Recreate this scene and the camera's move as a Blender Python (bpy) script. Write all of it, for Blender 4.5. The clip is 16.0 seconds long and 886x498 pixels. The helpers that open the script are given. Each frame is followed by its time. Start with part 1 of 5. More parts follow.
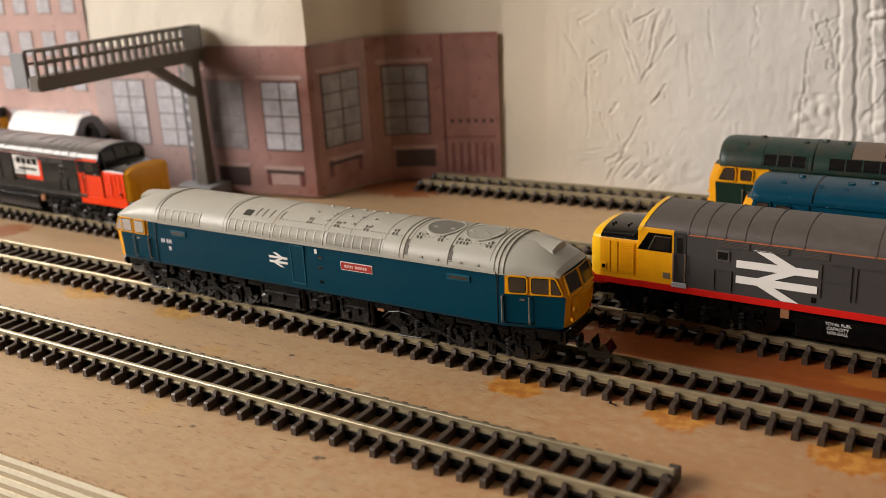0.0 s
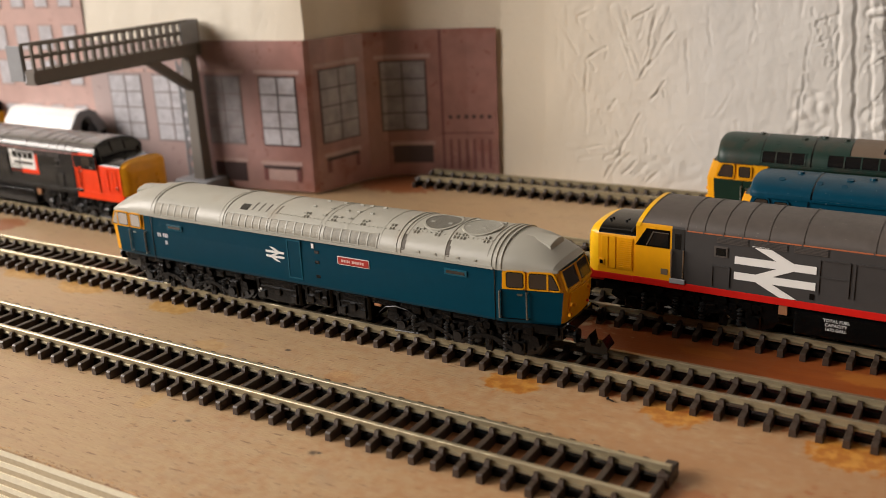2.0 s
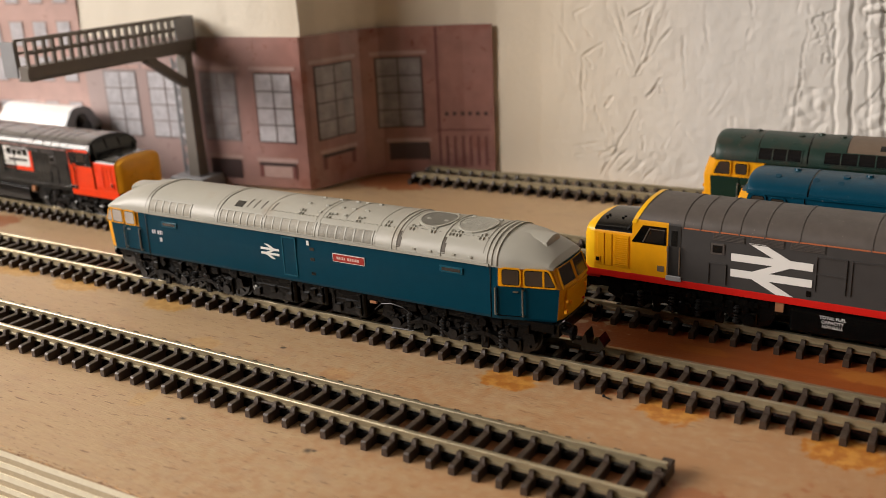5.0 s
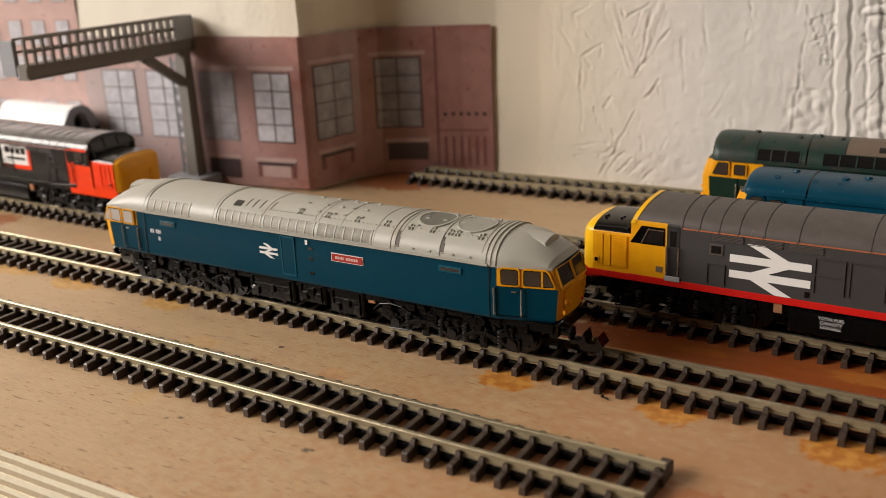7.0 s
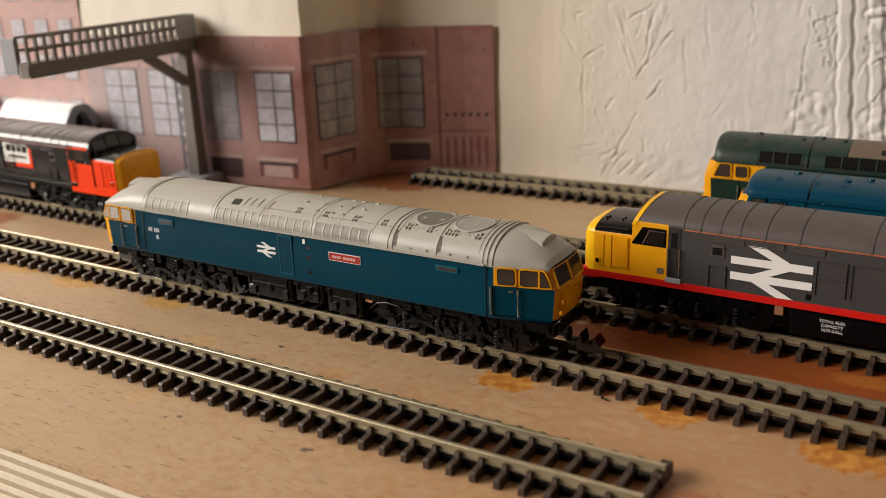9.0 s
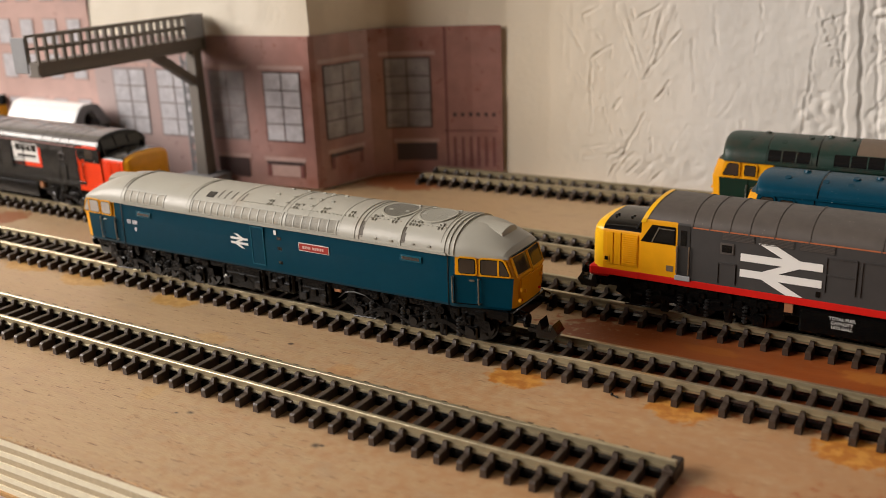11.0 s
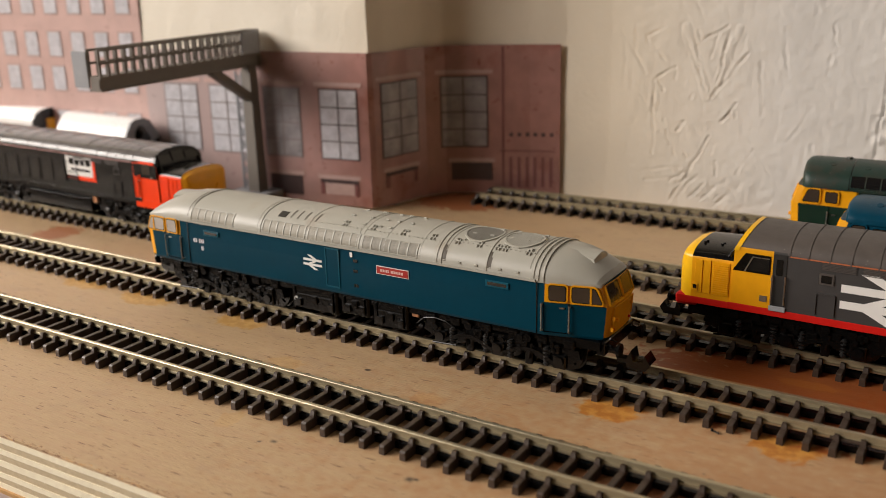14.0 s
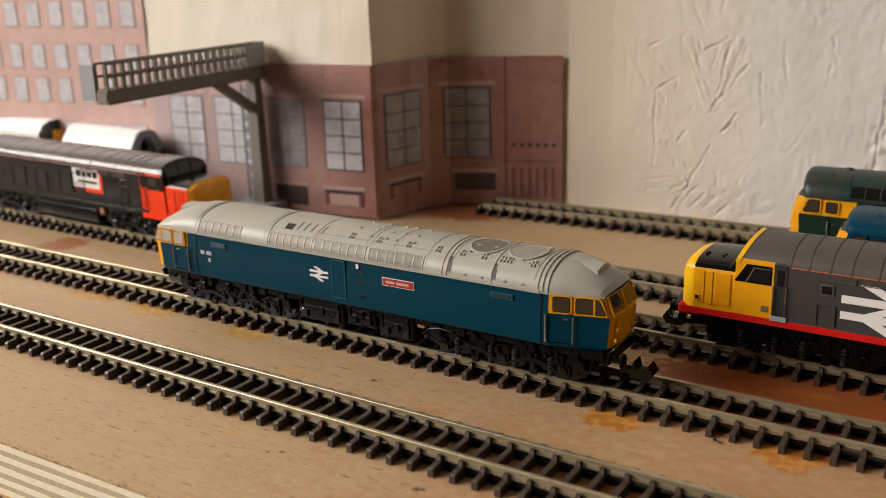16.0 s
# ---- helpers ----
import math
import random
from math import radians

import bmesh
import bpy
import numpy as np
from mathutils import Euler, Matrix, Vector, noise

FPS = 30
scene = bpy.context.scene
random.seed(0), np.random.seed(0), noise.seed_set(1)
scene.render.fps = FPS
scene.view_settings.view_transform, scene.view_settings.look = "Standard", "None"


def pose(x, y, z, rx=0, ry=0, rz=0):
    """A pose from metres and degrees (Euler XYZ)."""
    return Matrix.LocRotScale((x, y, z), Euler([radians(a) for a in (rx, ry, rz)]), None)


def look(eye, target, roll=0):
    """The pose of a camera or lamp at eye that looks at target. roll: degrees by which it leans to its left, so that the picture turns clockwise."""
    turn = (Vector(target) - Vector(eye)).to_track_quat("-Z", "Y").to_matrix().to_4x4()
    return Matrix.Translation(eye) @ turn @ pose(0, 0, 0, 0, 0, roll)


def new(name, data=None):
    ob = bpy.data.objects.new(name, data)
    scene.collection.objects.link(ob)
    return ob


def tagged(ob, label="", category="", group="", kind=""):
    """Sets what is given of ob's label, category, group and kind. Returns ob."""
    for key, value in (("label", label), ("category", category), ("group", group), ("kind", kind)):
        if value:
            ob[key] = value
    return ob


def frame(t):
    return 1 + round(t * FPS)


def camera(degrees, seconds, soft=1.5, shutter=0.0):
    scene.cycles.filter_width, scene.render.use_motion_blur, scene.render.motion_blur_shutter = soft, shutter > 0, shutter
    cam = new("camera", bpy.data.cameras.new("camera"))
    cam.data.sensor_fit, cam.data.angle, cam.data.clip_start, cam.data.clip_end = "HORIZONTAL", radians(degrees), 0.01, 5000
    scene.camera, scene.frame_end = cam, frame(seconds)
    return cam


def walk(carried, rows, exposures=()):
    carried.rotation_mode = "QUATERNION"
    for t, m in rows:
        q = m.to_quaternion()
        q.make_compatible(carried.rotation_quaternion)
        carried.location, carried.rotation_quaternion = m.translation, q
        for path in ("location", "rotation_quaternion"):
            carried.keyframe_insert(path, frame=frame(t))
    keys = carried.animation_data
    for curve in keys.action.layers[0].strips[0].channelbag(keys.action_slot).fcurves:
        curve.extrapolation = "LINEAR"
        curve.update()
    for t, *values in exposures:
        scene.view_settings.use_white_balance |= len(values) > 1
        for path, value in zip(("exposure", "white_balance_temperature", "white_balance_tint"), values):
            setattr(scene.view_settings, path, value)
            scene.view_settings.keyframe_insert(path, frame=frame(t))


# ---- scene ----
cam = camera(48.8, 16.0, 0.45)
PATH = [
    (0, (0.00368, -0.00722, 0.08974), (-0.98216, 1.61546, -0.53878), -3.05),
    (0.5, (0.00363, -0.00708, 0.08953), (-0.98039, 1.61681, -0.53872), -2.93),
    (1, (0.00345, -0.00667, 0.08906), (-0.98065, 1.61683, -0.54007), -2.85),
    (1.5, (0.00330, -0.00670, 0.08879), (-0.97876, 1.61708, -0.54281), -2.80),
    (2, (0.00336, -0.00671, 0.08880), (-0.97754, 1.61757, -0.54331), -2.75),
    (2.5, (0.00318, -0.00656, 0.08901), (-0.97602, 1.61782, -0.54549), -2.76),
    (3, (0.00310, -0.00607, 0.08863), (-0.97543, 1.61815, -0.54729), -2.79),
    (3.5, (0.00326, -0.00632, 0.08880), (-0.97355, 1.61897, -0.54702), -2.74),
    (4, (0.00327, -0.00617, 0.08876), (-0.97238, 1.61919, -0.54866), -2.74),
    (6.5, (0.00299, -0.00593, 0.08817), (-0.96838, 1.62214, -0.54887), -2.55),
    (7, (0.00296, -0.00612, 0.08829), (-0.96742, 1.62286, -0.54794), -2.47),
    (7.5, (0.00293, -0.00584, 0.08800), (-0.96791, 1.62295, -0.54802), -2.35),
    (8, (0.00310, -0.00574, 0.08786), (-0.97005, 1.62212, -0.54699), -2.23),
    (8.5, (0.00301, -0.00573, 0.08779), (-0.96980, 1.62260, -0.54638), -2.16),
    (10.8, (0.00332, -0.00655, 0.08879), (-0.98032, 1.61750, -0.53965), -2.43),
    (11, (0.00239, -0.00697, 0.08693), (-0.97986, 1.61839, -0.54028), -2.18),
    (11.5, (-0.00174, -0.01063, 0.08299), (-0.98747, 1.61367, -0.54149), -2.03),
    (12, (-0.00884, -0.01334, 0.08174), (-1.00153, 1.60901, -0.53676), -1.76),
    (12.5, (-0.00731, -0.01334, 0.08233), (-1.00387, 1.60862, -0.53096), -1.42),
    (13, (-0.01014, -0.01284, 0.08810), (-1.00841, 1.60859, -0.52378), -1.42),
    (13.5, (-0.01449, -0.01235, 0.08835), (-1.01835, 1.60999, -0.51188), -1.40),
    (14, (-0.01461, -0.00939, 0.08716), (-1.01852, 1.61495, -0.50754), -1.49),
    (14.5, (-0.01456, -0.01073, 0.08836), (-1.01892, 1.61613, -0.49867), -1.44),
    (15, (-0.01435, -0.01074, 0.08901), (-1.01790, 1.61758, -0.49536), -1.47),
    (15.5, (-0.01453, -0.01107, 0.08847), (-1.02044, 1.61673, -0.49326), -1.57),
    (16, (-0.01410, -0.01167, 0.08905), (-1.02207, 1.61482, -0.49278), -1.68),
]
walk(cam, [(t, look(eye, target, roll)) for t, eye, target, roll in PATH], [(0.0, 0.0), (12.0, -0.02), (13.5, -0.11), (16.0, -0.11)])
# phone lens: sharp on the two middle tracks, soft on the wall behind
cam.data.dof.use_dof, cam.data.dof.focus_distance, cam.data.dof.aperture_fstop = True, 0.208, 21.0

MM = 0.001

# ---- light ----
world = bpy.data.worlds.new("sky")
scene.world = world
world.use_nodes = True
_w = world.node_tree
_sky = _w.nodes.new("ShaderNodeTexSky")
_sky.sky_type, _sky.sun_disc, _sky.sun_elevation, _sky.sun_rotation = "NISHITA", False, radians(35), radians(250)
_w.nodes["Background"].inputs["Strength"].default_value = 0.1
_w.links.new(_sky.outputs["Color"], _w.nodes["Background"].inputs["Color"])


def window_light(name, m, w, h, watts, colour):
    d = bpy.data.lights.new(name, "AREA")
    d.shape, d.size, d.size_y, d.energy, d.color = "RECTANGLE", w, h, watts, colour
    ob = new(name, d)
    ob.matrix_world = m
    return ob


window_light("window_daylight", look((-1.12, -0.52, 0.57), (-0.15, 0.15, 0.0)), 1.05, 0.56, 29.5, (1.0, 0.905, 0.82))


# ---- materials ----
def mat(name, base, rough=0.5, metal=0.0, vary=0.12, scale=400.0, bump=0.05, bump_scale=1500.0, spec=0.5, patch=None, patch_amount=0.0, specks=None):
    """A painted, plastic or metal surface: base colour with broad and fine variation and fine relief; patch is a second colour in worn blotches; specks is the colour of fine dust grains."""
    m = bpy.data.materials.new(name)
    m.use_nodes = True
    nt = m.node_tree
    b = nt.nodes["Principled BSDF"]
    co = nt.nodes.new("ShaderNodeTexCoord").outputs["Object"]

    def noise_at(s, detail=4.0):
        n = nt.nodes.new("ShaderNodeTexNoise")
        n.inputs["Scale"].default_value, n.inputs["Detail"].default_value = s, detail
        nt.links.new(co, n.inputs["Vector"])
        return n.outputs["Fac"]

    def mixed(fac, a, c):
        mx = nt.nodes.new("ShaderNodeMix")
        mx.data_type = "RGBA"
        nt.links.new(fac, mx.inputs[0])
        for socket, v in ((mx.inputs[6], a), (mx.inputs[7], c)):
            if isinstance(v, tuple):
                socket.default_value = (*v, 1.0)
            else:
                nt.links.new(v, socket)
        return mx.outputs[2]

    lo = tuple(max(0.0, v * (1 - vary)) for v in base)
    hi = tuple(min(1.0, v * (1 + vary)) for v in base)
    col = mixed(noise_at(scale), lo, hi)
    if patch:
        r = nt.nodes.new("ShaderNodeValToRGB")
        r.color_ramp.elements[0].position, r.color_ramp.elements[1].position = 0.62 - patch_amount, 0.72 - patch_amount
        nt.links.new(noise_at(scale * 0.45, 8.0), r.inputs["Fac"])
        col = mixed(r.outputs["Color"], col, patch)
    if specks:
        r = nt.nodes.new("ShaderNodeValToRGB")
        r.color_ramp.elements[0].position, r.color_ramp.elements[1].position = 0.725, 0.76
        nt.links.new(noise_at(1500.0, 2.0), r.inputs["Fac"])
        col = mixed(r.outputs["Color"], col, specks)
    nt.links.new(col, b.inputs["Base Color"])
    rr = nt.nodes.new("ShaderNodeMapRange")
    rr.inputs["To Min"].default_value, rr.inputs["To Max"].default_value = max(0.03, rough - 0.08), min(1.0, rough + 0.08)
    nt.links.new(noise_at(scale * 2.3), rr.inputs["Value"])
    nt.links.new(rr.outputs["Result"], b.inputs["Roughness"])
    b.inputs["Metallic"].default_value = metal
    b.inputs["Specular IOR Level"].default_value = spec
    if bump:
        bp = nt.nodes.new("ShaderNodeBump")
        bp.inputs["Strength"].default_value, bp.inputs["Distance"].default_value = bump, 0.0004
        nt.links.new(noise_at(bump_scale), bp.inputs["Height"])
        nt.links.new(bp.outputs["Normal"], b.inputs["Normal"])
    return m


BLUE = mat("rail_blue_paint", (0.0004, 0.037, 0.064), 0.32, spec=0.13)
# lighter blue that paints the edge highlights on door frames and vents
BLUE_L = mat("rail_blue_edge_highlight", (0.003, 0.075, 0.115), 0.34, spec=0.3)
BLUE2 = mat("bright_blue_paint", (0.001, 0.040, 0.072), 0.34, spec=0.18, patch=(0.003, 0.052, 0.092), patch_amount=0.05, specks=(0.25, 0.30, 0.33))
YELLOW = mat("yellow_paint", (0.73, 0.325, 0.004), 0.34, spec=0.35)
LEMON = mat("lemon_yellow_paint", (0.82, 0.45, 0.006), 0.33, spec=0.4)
GREY_ROOF = mat("pale_grey_roof_paint", (0.385, 0.375, 0.325), 0.42, vary=0.08, patch=(0.35, 0.31, 0.25), patch_amount=0.03, scale=150.0)
GREY_LINE = mat("grey_joint", (0.20, 0.19, 0.16), 0.6)
GRILLE = mat("grey_grille", (0.29, 0.27, 0.215), 0.55)
GREY37 = mat("dark_grey_paint", (0.050, 0.047, 0.046), 0.42, spec=0.3)
ROOF37 = mat("brown_grey_roof_paint", (0.085, 0.072, 0.064), 0.5, spec=0.35, vary=0.25, specks=(0.16, 0.14, 0.12))
RED = mat("red_paint", (0.56, 0.012, 0.008), 0.38, spec=0.3)
ORANGE = mat("orange_red_paint", (0.82, 0.050, 0.005), 0.33, spec=0.3)
AMBER = mat("amber_paint", (0.86, 0.38, 0.008), 0.35)
BLACK = mat("black_plastic", (0.003, 0.003, 0.003), 0.17, spec=0.36)
BLACKM = mat("matt_black_plastic", (0.0035, 0.0032, 0.003), 0.22, bump=0.2, spec=0.20)
CHAR = mat("charcoal_paint", (0.008, 0.0075, 0.0075), 0.20, spec=0.4)
WHITE = mat("white_print", (0.78, 0.77, 0.74), 0.5, vary=0.04)
GREEN = mat("dark_green_paint", (0.005, 0.022, 0.013), 0.40, spec=0.3)
GREEN_R = mat("worn_green_roof_paint", (0.013, 0.034, 0.026), 0.42, patch=(0.030, 0.036, 0.027), spec=0.35, patch_amount=0.16, specks=(0.10, 0.11, 0.09))
BROWN = mat("brown_roof_panel_paint", (0.135, 0.095, 0.065), 0.55)
# silver van roofs, whitened to hold the window glare in the base colour
SILVER = mat("silver_with_painted_glare", (0.80, 0.80, 0.79), 0.25, vary=0.04)
STEEL = mat("bright_metal", (0.55, 0.53, 0.50), 0.3, 1.0)
STEEL_D = mat("dark_spring_metal", (0.03, 0.03, 0.03), 0.30, 0.5)
COPPER = mat("copper_strip", (0.55, 0.27, 0.14), 0.4, 0.6)
GLASS = mat("cab_glazing", (0.045, 0.034, 0.026), 0.10, vary=0.3, scale=250.0, bump=0.0)
GLASS_D = mat("dark_cab_glazing", (0.012, 0.011, 0.010), 0.06, vary=0.3, scale=250.0, bump=0.0)
RIB_SHADOW = mat("painted_rib_shadow", (0.075, 0.060, 0.042), 0.6)
FAN = mat("dark_fan_mesh", (0.16, 0.145, 0.11), 0.55)
# rear cab panes: the bright reflection is painted as a pale base colour
GLASS_L = mat("cab_glazing_painted_reflection", (0.36, 0.32, 0.29), 0.15, vary=0.3, scale=250.0, bump=0.0)
RAIL = mat("nickel_silver_rail", (0.50, 0.44, 0.30), 0.32, 0.85, vary=0.18, patch=(0.40, 0.35, 0.25), patch_amount=0.0)
RAIL_S = mat("tarnished_rail_side", (0.33, 0.275, 0.17), 0.5, 0.5, vary=0.2)
SLEEPER = mat("brown_plastic_sleeper", (0.048, 0.032, 0.023), 0.38, spec=0.38, vary=0.2, bump=0.2)
GANTRY = mat("grey_brown_plastic", (0.175, 0.155, 0.135), 0.55, vary=0.1)
GANTRY_L = mat("pale_grey_plastic", (0.30, 0.31, 0.33), 0.5)
PRINT = mat("brick_print_paper", (0.36, 0.180, 0.155), 0.30, spec=0.9, vary=0.36, scale=160.0, patch=(0.29, 0.110, 0.085), patch_amount=0.05)
# pink print, lightened for the haze of reflected daylight
PRINT_P = mat("pink_brick_print_paper", (0.64, 0.44, 0.40), 0.30, spec=0.9, vary=0.18, scale=160.0)
PRINT_S = mat("stone_print_paper", (0.50, 0.35, 0.32), 0.36)
PRINT_G = mat("window_print_paper", (0.30, 0.28, 0.29), 0.30, spec=0.9, vary=0.6, scale=230.0)
PRINT_D = mat("dark_print_paper", (0.075, 0.050, 0.050), 0.36)
# panes paled by painted gloss haze; also serves small body markings
PRINT_PG = mat("pale_window_print_paper", (0.60, 0.59, 0.63), 0.30, spec=0.9, vary=0.4)
PLASTER = mat("white_plaster", (0.68, 0.655, 0.615), 0.72, vary=0.05, scale=60.0, bump=0.35, bump_scale=500.0)


def tint_along_x(m, x0, x1, cream):
    """Blends in a second colour along x: wall cream, left-wall light or paper sheen."""
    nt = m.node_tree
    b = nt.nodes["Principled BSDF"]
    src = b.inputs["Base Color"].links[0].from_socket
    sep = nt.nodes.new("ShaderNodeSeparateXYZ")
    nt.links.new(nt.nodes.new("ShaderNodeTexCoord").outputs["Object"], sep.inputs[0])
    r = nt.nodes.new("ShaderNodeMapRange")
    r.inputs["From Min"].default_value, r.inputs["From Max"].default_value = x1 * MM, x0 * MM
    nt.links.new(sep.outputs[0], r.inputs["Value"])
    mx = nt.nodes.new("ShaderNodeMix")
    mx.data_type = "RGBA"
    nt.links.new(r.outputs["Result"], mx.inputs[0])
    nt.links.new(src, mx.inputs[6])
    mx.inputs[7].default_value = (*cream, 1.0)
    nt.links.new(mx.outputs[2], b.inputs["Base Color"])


tint_along_x(PLASTER, -140, -82, (0.78, 0.69, 0.55))
PLASTER_C = mat("cream_plaster", (0.78, 0.69, 0.55), 0.72, vary=0.05, scale=60.0, bump=0.5, bump_scale=500.0)
# left wall face painted lighter, for the daylight that the return doesn't get
tint_along_x(PLASTER_C, -230, -200, (0.86, 0.80, 0.68))
ROOM = mat("room_paint", (0.22, 0.175, 0.13), 0.8, vary=0.05, scale=4.0, bump=0.1, bump_scale=80.0)
PANEL = mat("pinkish_white_boarding", (0.70, 0.57, 0.52), 0.5, vary=0.05, scale=60.0)
SPLINTER = mat("dark_torn_veneer", (0.24, 0.13, 0.06), 0.7, vary=0.3, scale=900.0)
PRINT_V = mat("dark_brick_print_paper", (0.21, 0.085, 0.08), 0.36)
PRINT_M = mat("grey_print_paper", (0.27, 0.225, 0.225), 0.34)
ROOF_G = mat("glossy_dark_roof_paint", (0.055, 0.048, 0.045), 0.24, spec=0.6, vary=0.2)
# window sheen on the glossy paper left of the corner, put into the print colour
tint_along_x(PRINT, -290, -211, (0.54, 0.43, 0.42))
FLOOR = mat("pale_floor_boards", (0.62, 0.50, 0.47), 0.5, vary=0.1, scale=8.0)
PLY_L = mat("pale_ply_layer", (0.92, 0.81, 0.61), 0.60, vary=0.16, scale=700.0, bump=0.3)
PLY_D = mat("end_grain_ply_layer", (0.53, 0.43, 0.28), 0.72, vary=0.24, scale=900.0, bump=0.25)
PLY_R = mat("orange_ply_veneer", (0.50, 0.29, 0.115), 0.6, vary=0.25, scale=700.0, bump=0.4)


def board_material():
    """Beech-faced plywood: fine flecks along the grain, broad tone, orange glue stains and a red-brown painted strip."""
    m = bpy.data.materials.new("beech_plywood")
    m.use_nodes = True
    nt = m.node_tree
    b = nt.nodes["Principled BSDF"]
    co = nt.nodes.new("ShaderNodeTexCoord").outputs["Object"]

    def mapped(sx, sy, sz=1.0):
        n = nt.nodes.new("ShaderNodeMapping")
        n.inputs["Scale"].default_value = (sx, sy, sz)
        nt.links.new(co, n.inputs["Vector"])
        return n.outputs["Vector"]

    def noisy(vec, s, detail=5.0, dist=0.0):
        n = nt.nodes.new("ShaderNodeTexNoise")
        n.inputs["Scale"].default_value, n.inputs["Detail"].default_value, n.inputs["Distortion"].default_value = s, detail, dist
        nt.links.new(vec, n.inputs["Vector"])
        return n.outputs["Fac"]

    def ramp(fac, p0, p1):
        r = nt.nodes.new("ShaderNodeMapRange")
        r.interpolation_type = "SMOOTHSTEP"
        r.inputs["From Min"].default_value, r.inputs["From Max"].default_value = p0, p1
        nt.links.new(fac, r.inputs["Value"])
        return r.outputs["Result"]

    def op(kind, a, c=None):
        n = nt.nodes.new("ShaderNodeMath")
        n.operation = kind
        for i, v in enumerate((a, c)):
            if v is None:
                continue
            if isinstance(v, (int, float)):
                n.inputs[i].default_value = v
            else:
                nt.links.new(v, n.inputs[i])
        return n.outputs[0]

    def mixed(fac, a, c):
        mx = nt.nodes.new("ShaderNodeMix")
        mx.data_type = "RGBA"
        nt.links.new(fac, mx.inputs[0])
        for socket, v in ((mx.inputs[6], a), (mx.inputs[7], c)):
            if isinstance(v, tuple):
                socket.default_value = (*v, 1.0)
            else:
                nt.links.new(v, socket)
        return mx.outputs[2]

    tone = mixed(noisy(mapped(1, 3), 14.0), (0.46, 0.32, 0.178), (0.58, 0.415, 0.238))
    grain = mixed(ramp(noisy(mapped(1, 9), 90.0, 6.0, 0.6), 0.38, 0.68), tone, (0.50, 0.335, 0.195))
    flecks = ramp(noisy(mapped(1, 7), 210.0, 3.0), 0.63, 0.68)
    grain = mixed(op("MULTIPLY", flecks, 0.9), grain, (0.19, 0.10, 0.048))
    fleck2 = ramp(noisy(mapped(1, 8), 430.0, 2.0), 0.65, 0.70)
    grain = mixed(op("MULTIPLY", fleck2, 0.7), grain, (0.25, 0.14, 0.07))
    fibre = ramp(noisy(mapped(1, 14), 300.0, 4.0), 0.35, 0.65)
    grain = mixed(op("MULTIPLY", fibre, 0.30), grain, (0.36, 0.235, 0.13))
    blot = ramp(noisy(mapped(1, 1.7), 95.0, 5.0), 0.54, 0.72)
    grain = mixed(op("MULTIPLY", blot, 0.42), grain, (0.38, 0.26, 0.165))
    sep = nt.nodes.new("ShaderNodeSeparateXYZ")
    nt.links.new(co, sep.inputs[0])
    wob = op("MULTIPLY", op("SUBTRACT", noisy(mapped(1, 1), 60.0), 0.5), 0.030)
    fine = noisy(mapped(1, 1), 420.0, 6.0)

    def blob(x, y, rx, ry, soft=0.45):
        dx = op("DIVIDE", op("SUBTRACT", sep.outputs[0], x * MM), rx * MM)
        dy = op("DIVIDE", op("SUBTRACT", sep.outputs[1], y * MM), ry * MM)
        d = op("SQRT", op("ADD", op("MULTIPLY", dx, dx), op("MULTIPLY", dy, dy)))
        d = op("ADD", d, op("MULTIPLY", wob, 22.0))
        d = op("ADD", d, op("MULTIPLY", op("SUBTRACT", fine, 0.5), 1.4))
        return op("SUBTRACT", 1.0, ramp(d, 1.0 - soft, 1.0))

    # darker orange towards the board's end: wood tone plus painted fall-off of the daylight
    grain = mixed(op("MULTIPLY", blob(10, 125, 170, 95, 0.9), 0.8), grain, mixed(noisy(mapped(1, 6), 45.0), (0.36, 0.172, 0.068), (0.46, 0.242, 0.105)))
    # glue stains beside the tracks
    for x, y, rx, ry, k in ((-78.0, 153.0, 7.4, 4.9, 0.85), (-45, 154.0, 7.0, 5.2, 0.85), (-14, 152.5, 8, 6, 0.9), (-175, 155.0, 8, 4.0, 0.75),
                            (-209, 155.5, 9, 4.0, 0.75), (-234, 157.0, 9, 4.5, 0.7), (-149, 141, 5, 3, 0.3), (-112, 140.5, 4, 3, 0.25), (-141, 114.5, 3, 4, 0.22)):
        grain = mixed(op("MULTIPLY", blob(x, y, rx, ry, 0.25), k), grain, mixed(ramp(fine, 0.40, 0.62), *(((0.50, 0.26, 0.05), (0.64, 0.38, 0.11)) if x < -140 else ((0.44, 0.15, 0.012), (0.62, 0.28, 0.04)))))
    # red-brown painted patches
    for x, y, rx, ry, k in ((-28, 180, 58, 21, 0.95), (18, 179, 58, 22, 0.95), (-188, 281, 22, 13, 0.8), (-284, 187, 8, 8, 0.75), (-8, 118, 26, 20, 0.5), (-25, 166, 58, 10, 0.8), (24, 167, 46, 9, 0.85), (-55, 126, 45, 6, 0.55)):
        if k:
            grain = mixed(op("MULTIPLY", blob(x, y, rx, ry, 0.18), k), grain, mixed(noisy(mapped(1, 6), 75.0, 7.0), (0.25, 0.055, 0.011), (0.40, 0.108, 0.022)))
    for x, y, rx, ry, k in ((-14, 183, 9, 3.5, 0.8), (-47, 183, 8, 2.5, 0.5)):
        grain = mixed(op("MULTIPLY", blob(x, y, rx, ry), k), grain, (0.48, 0.17, 0.03))
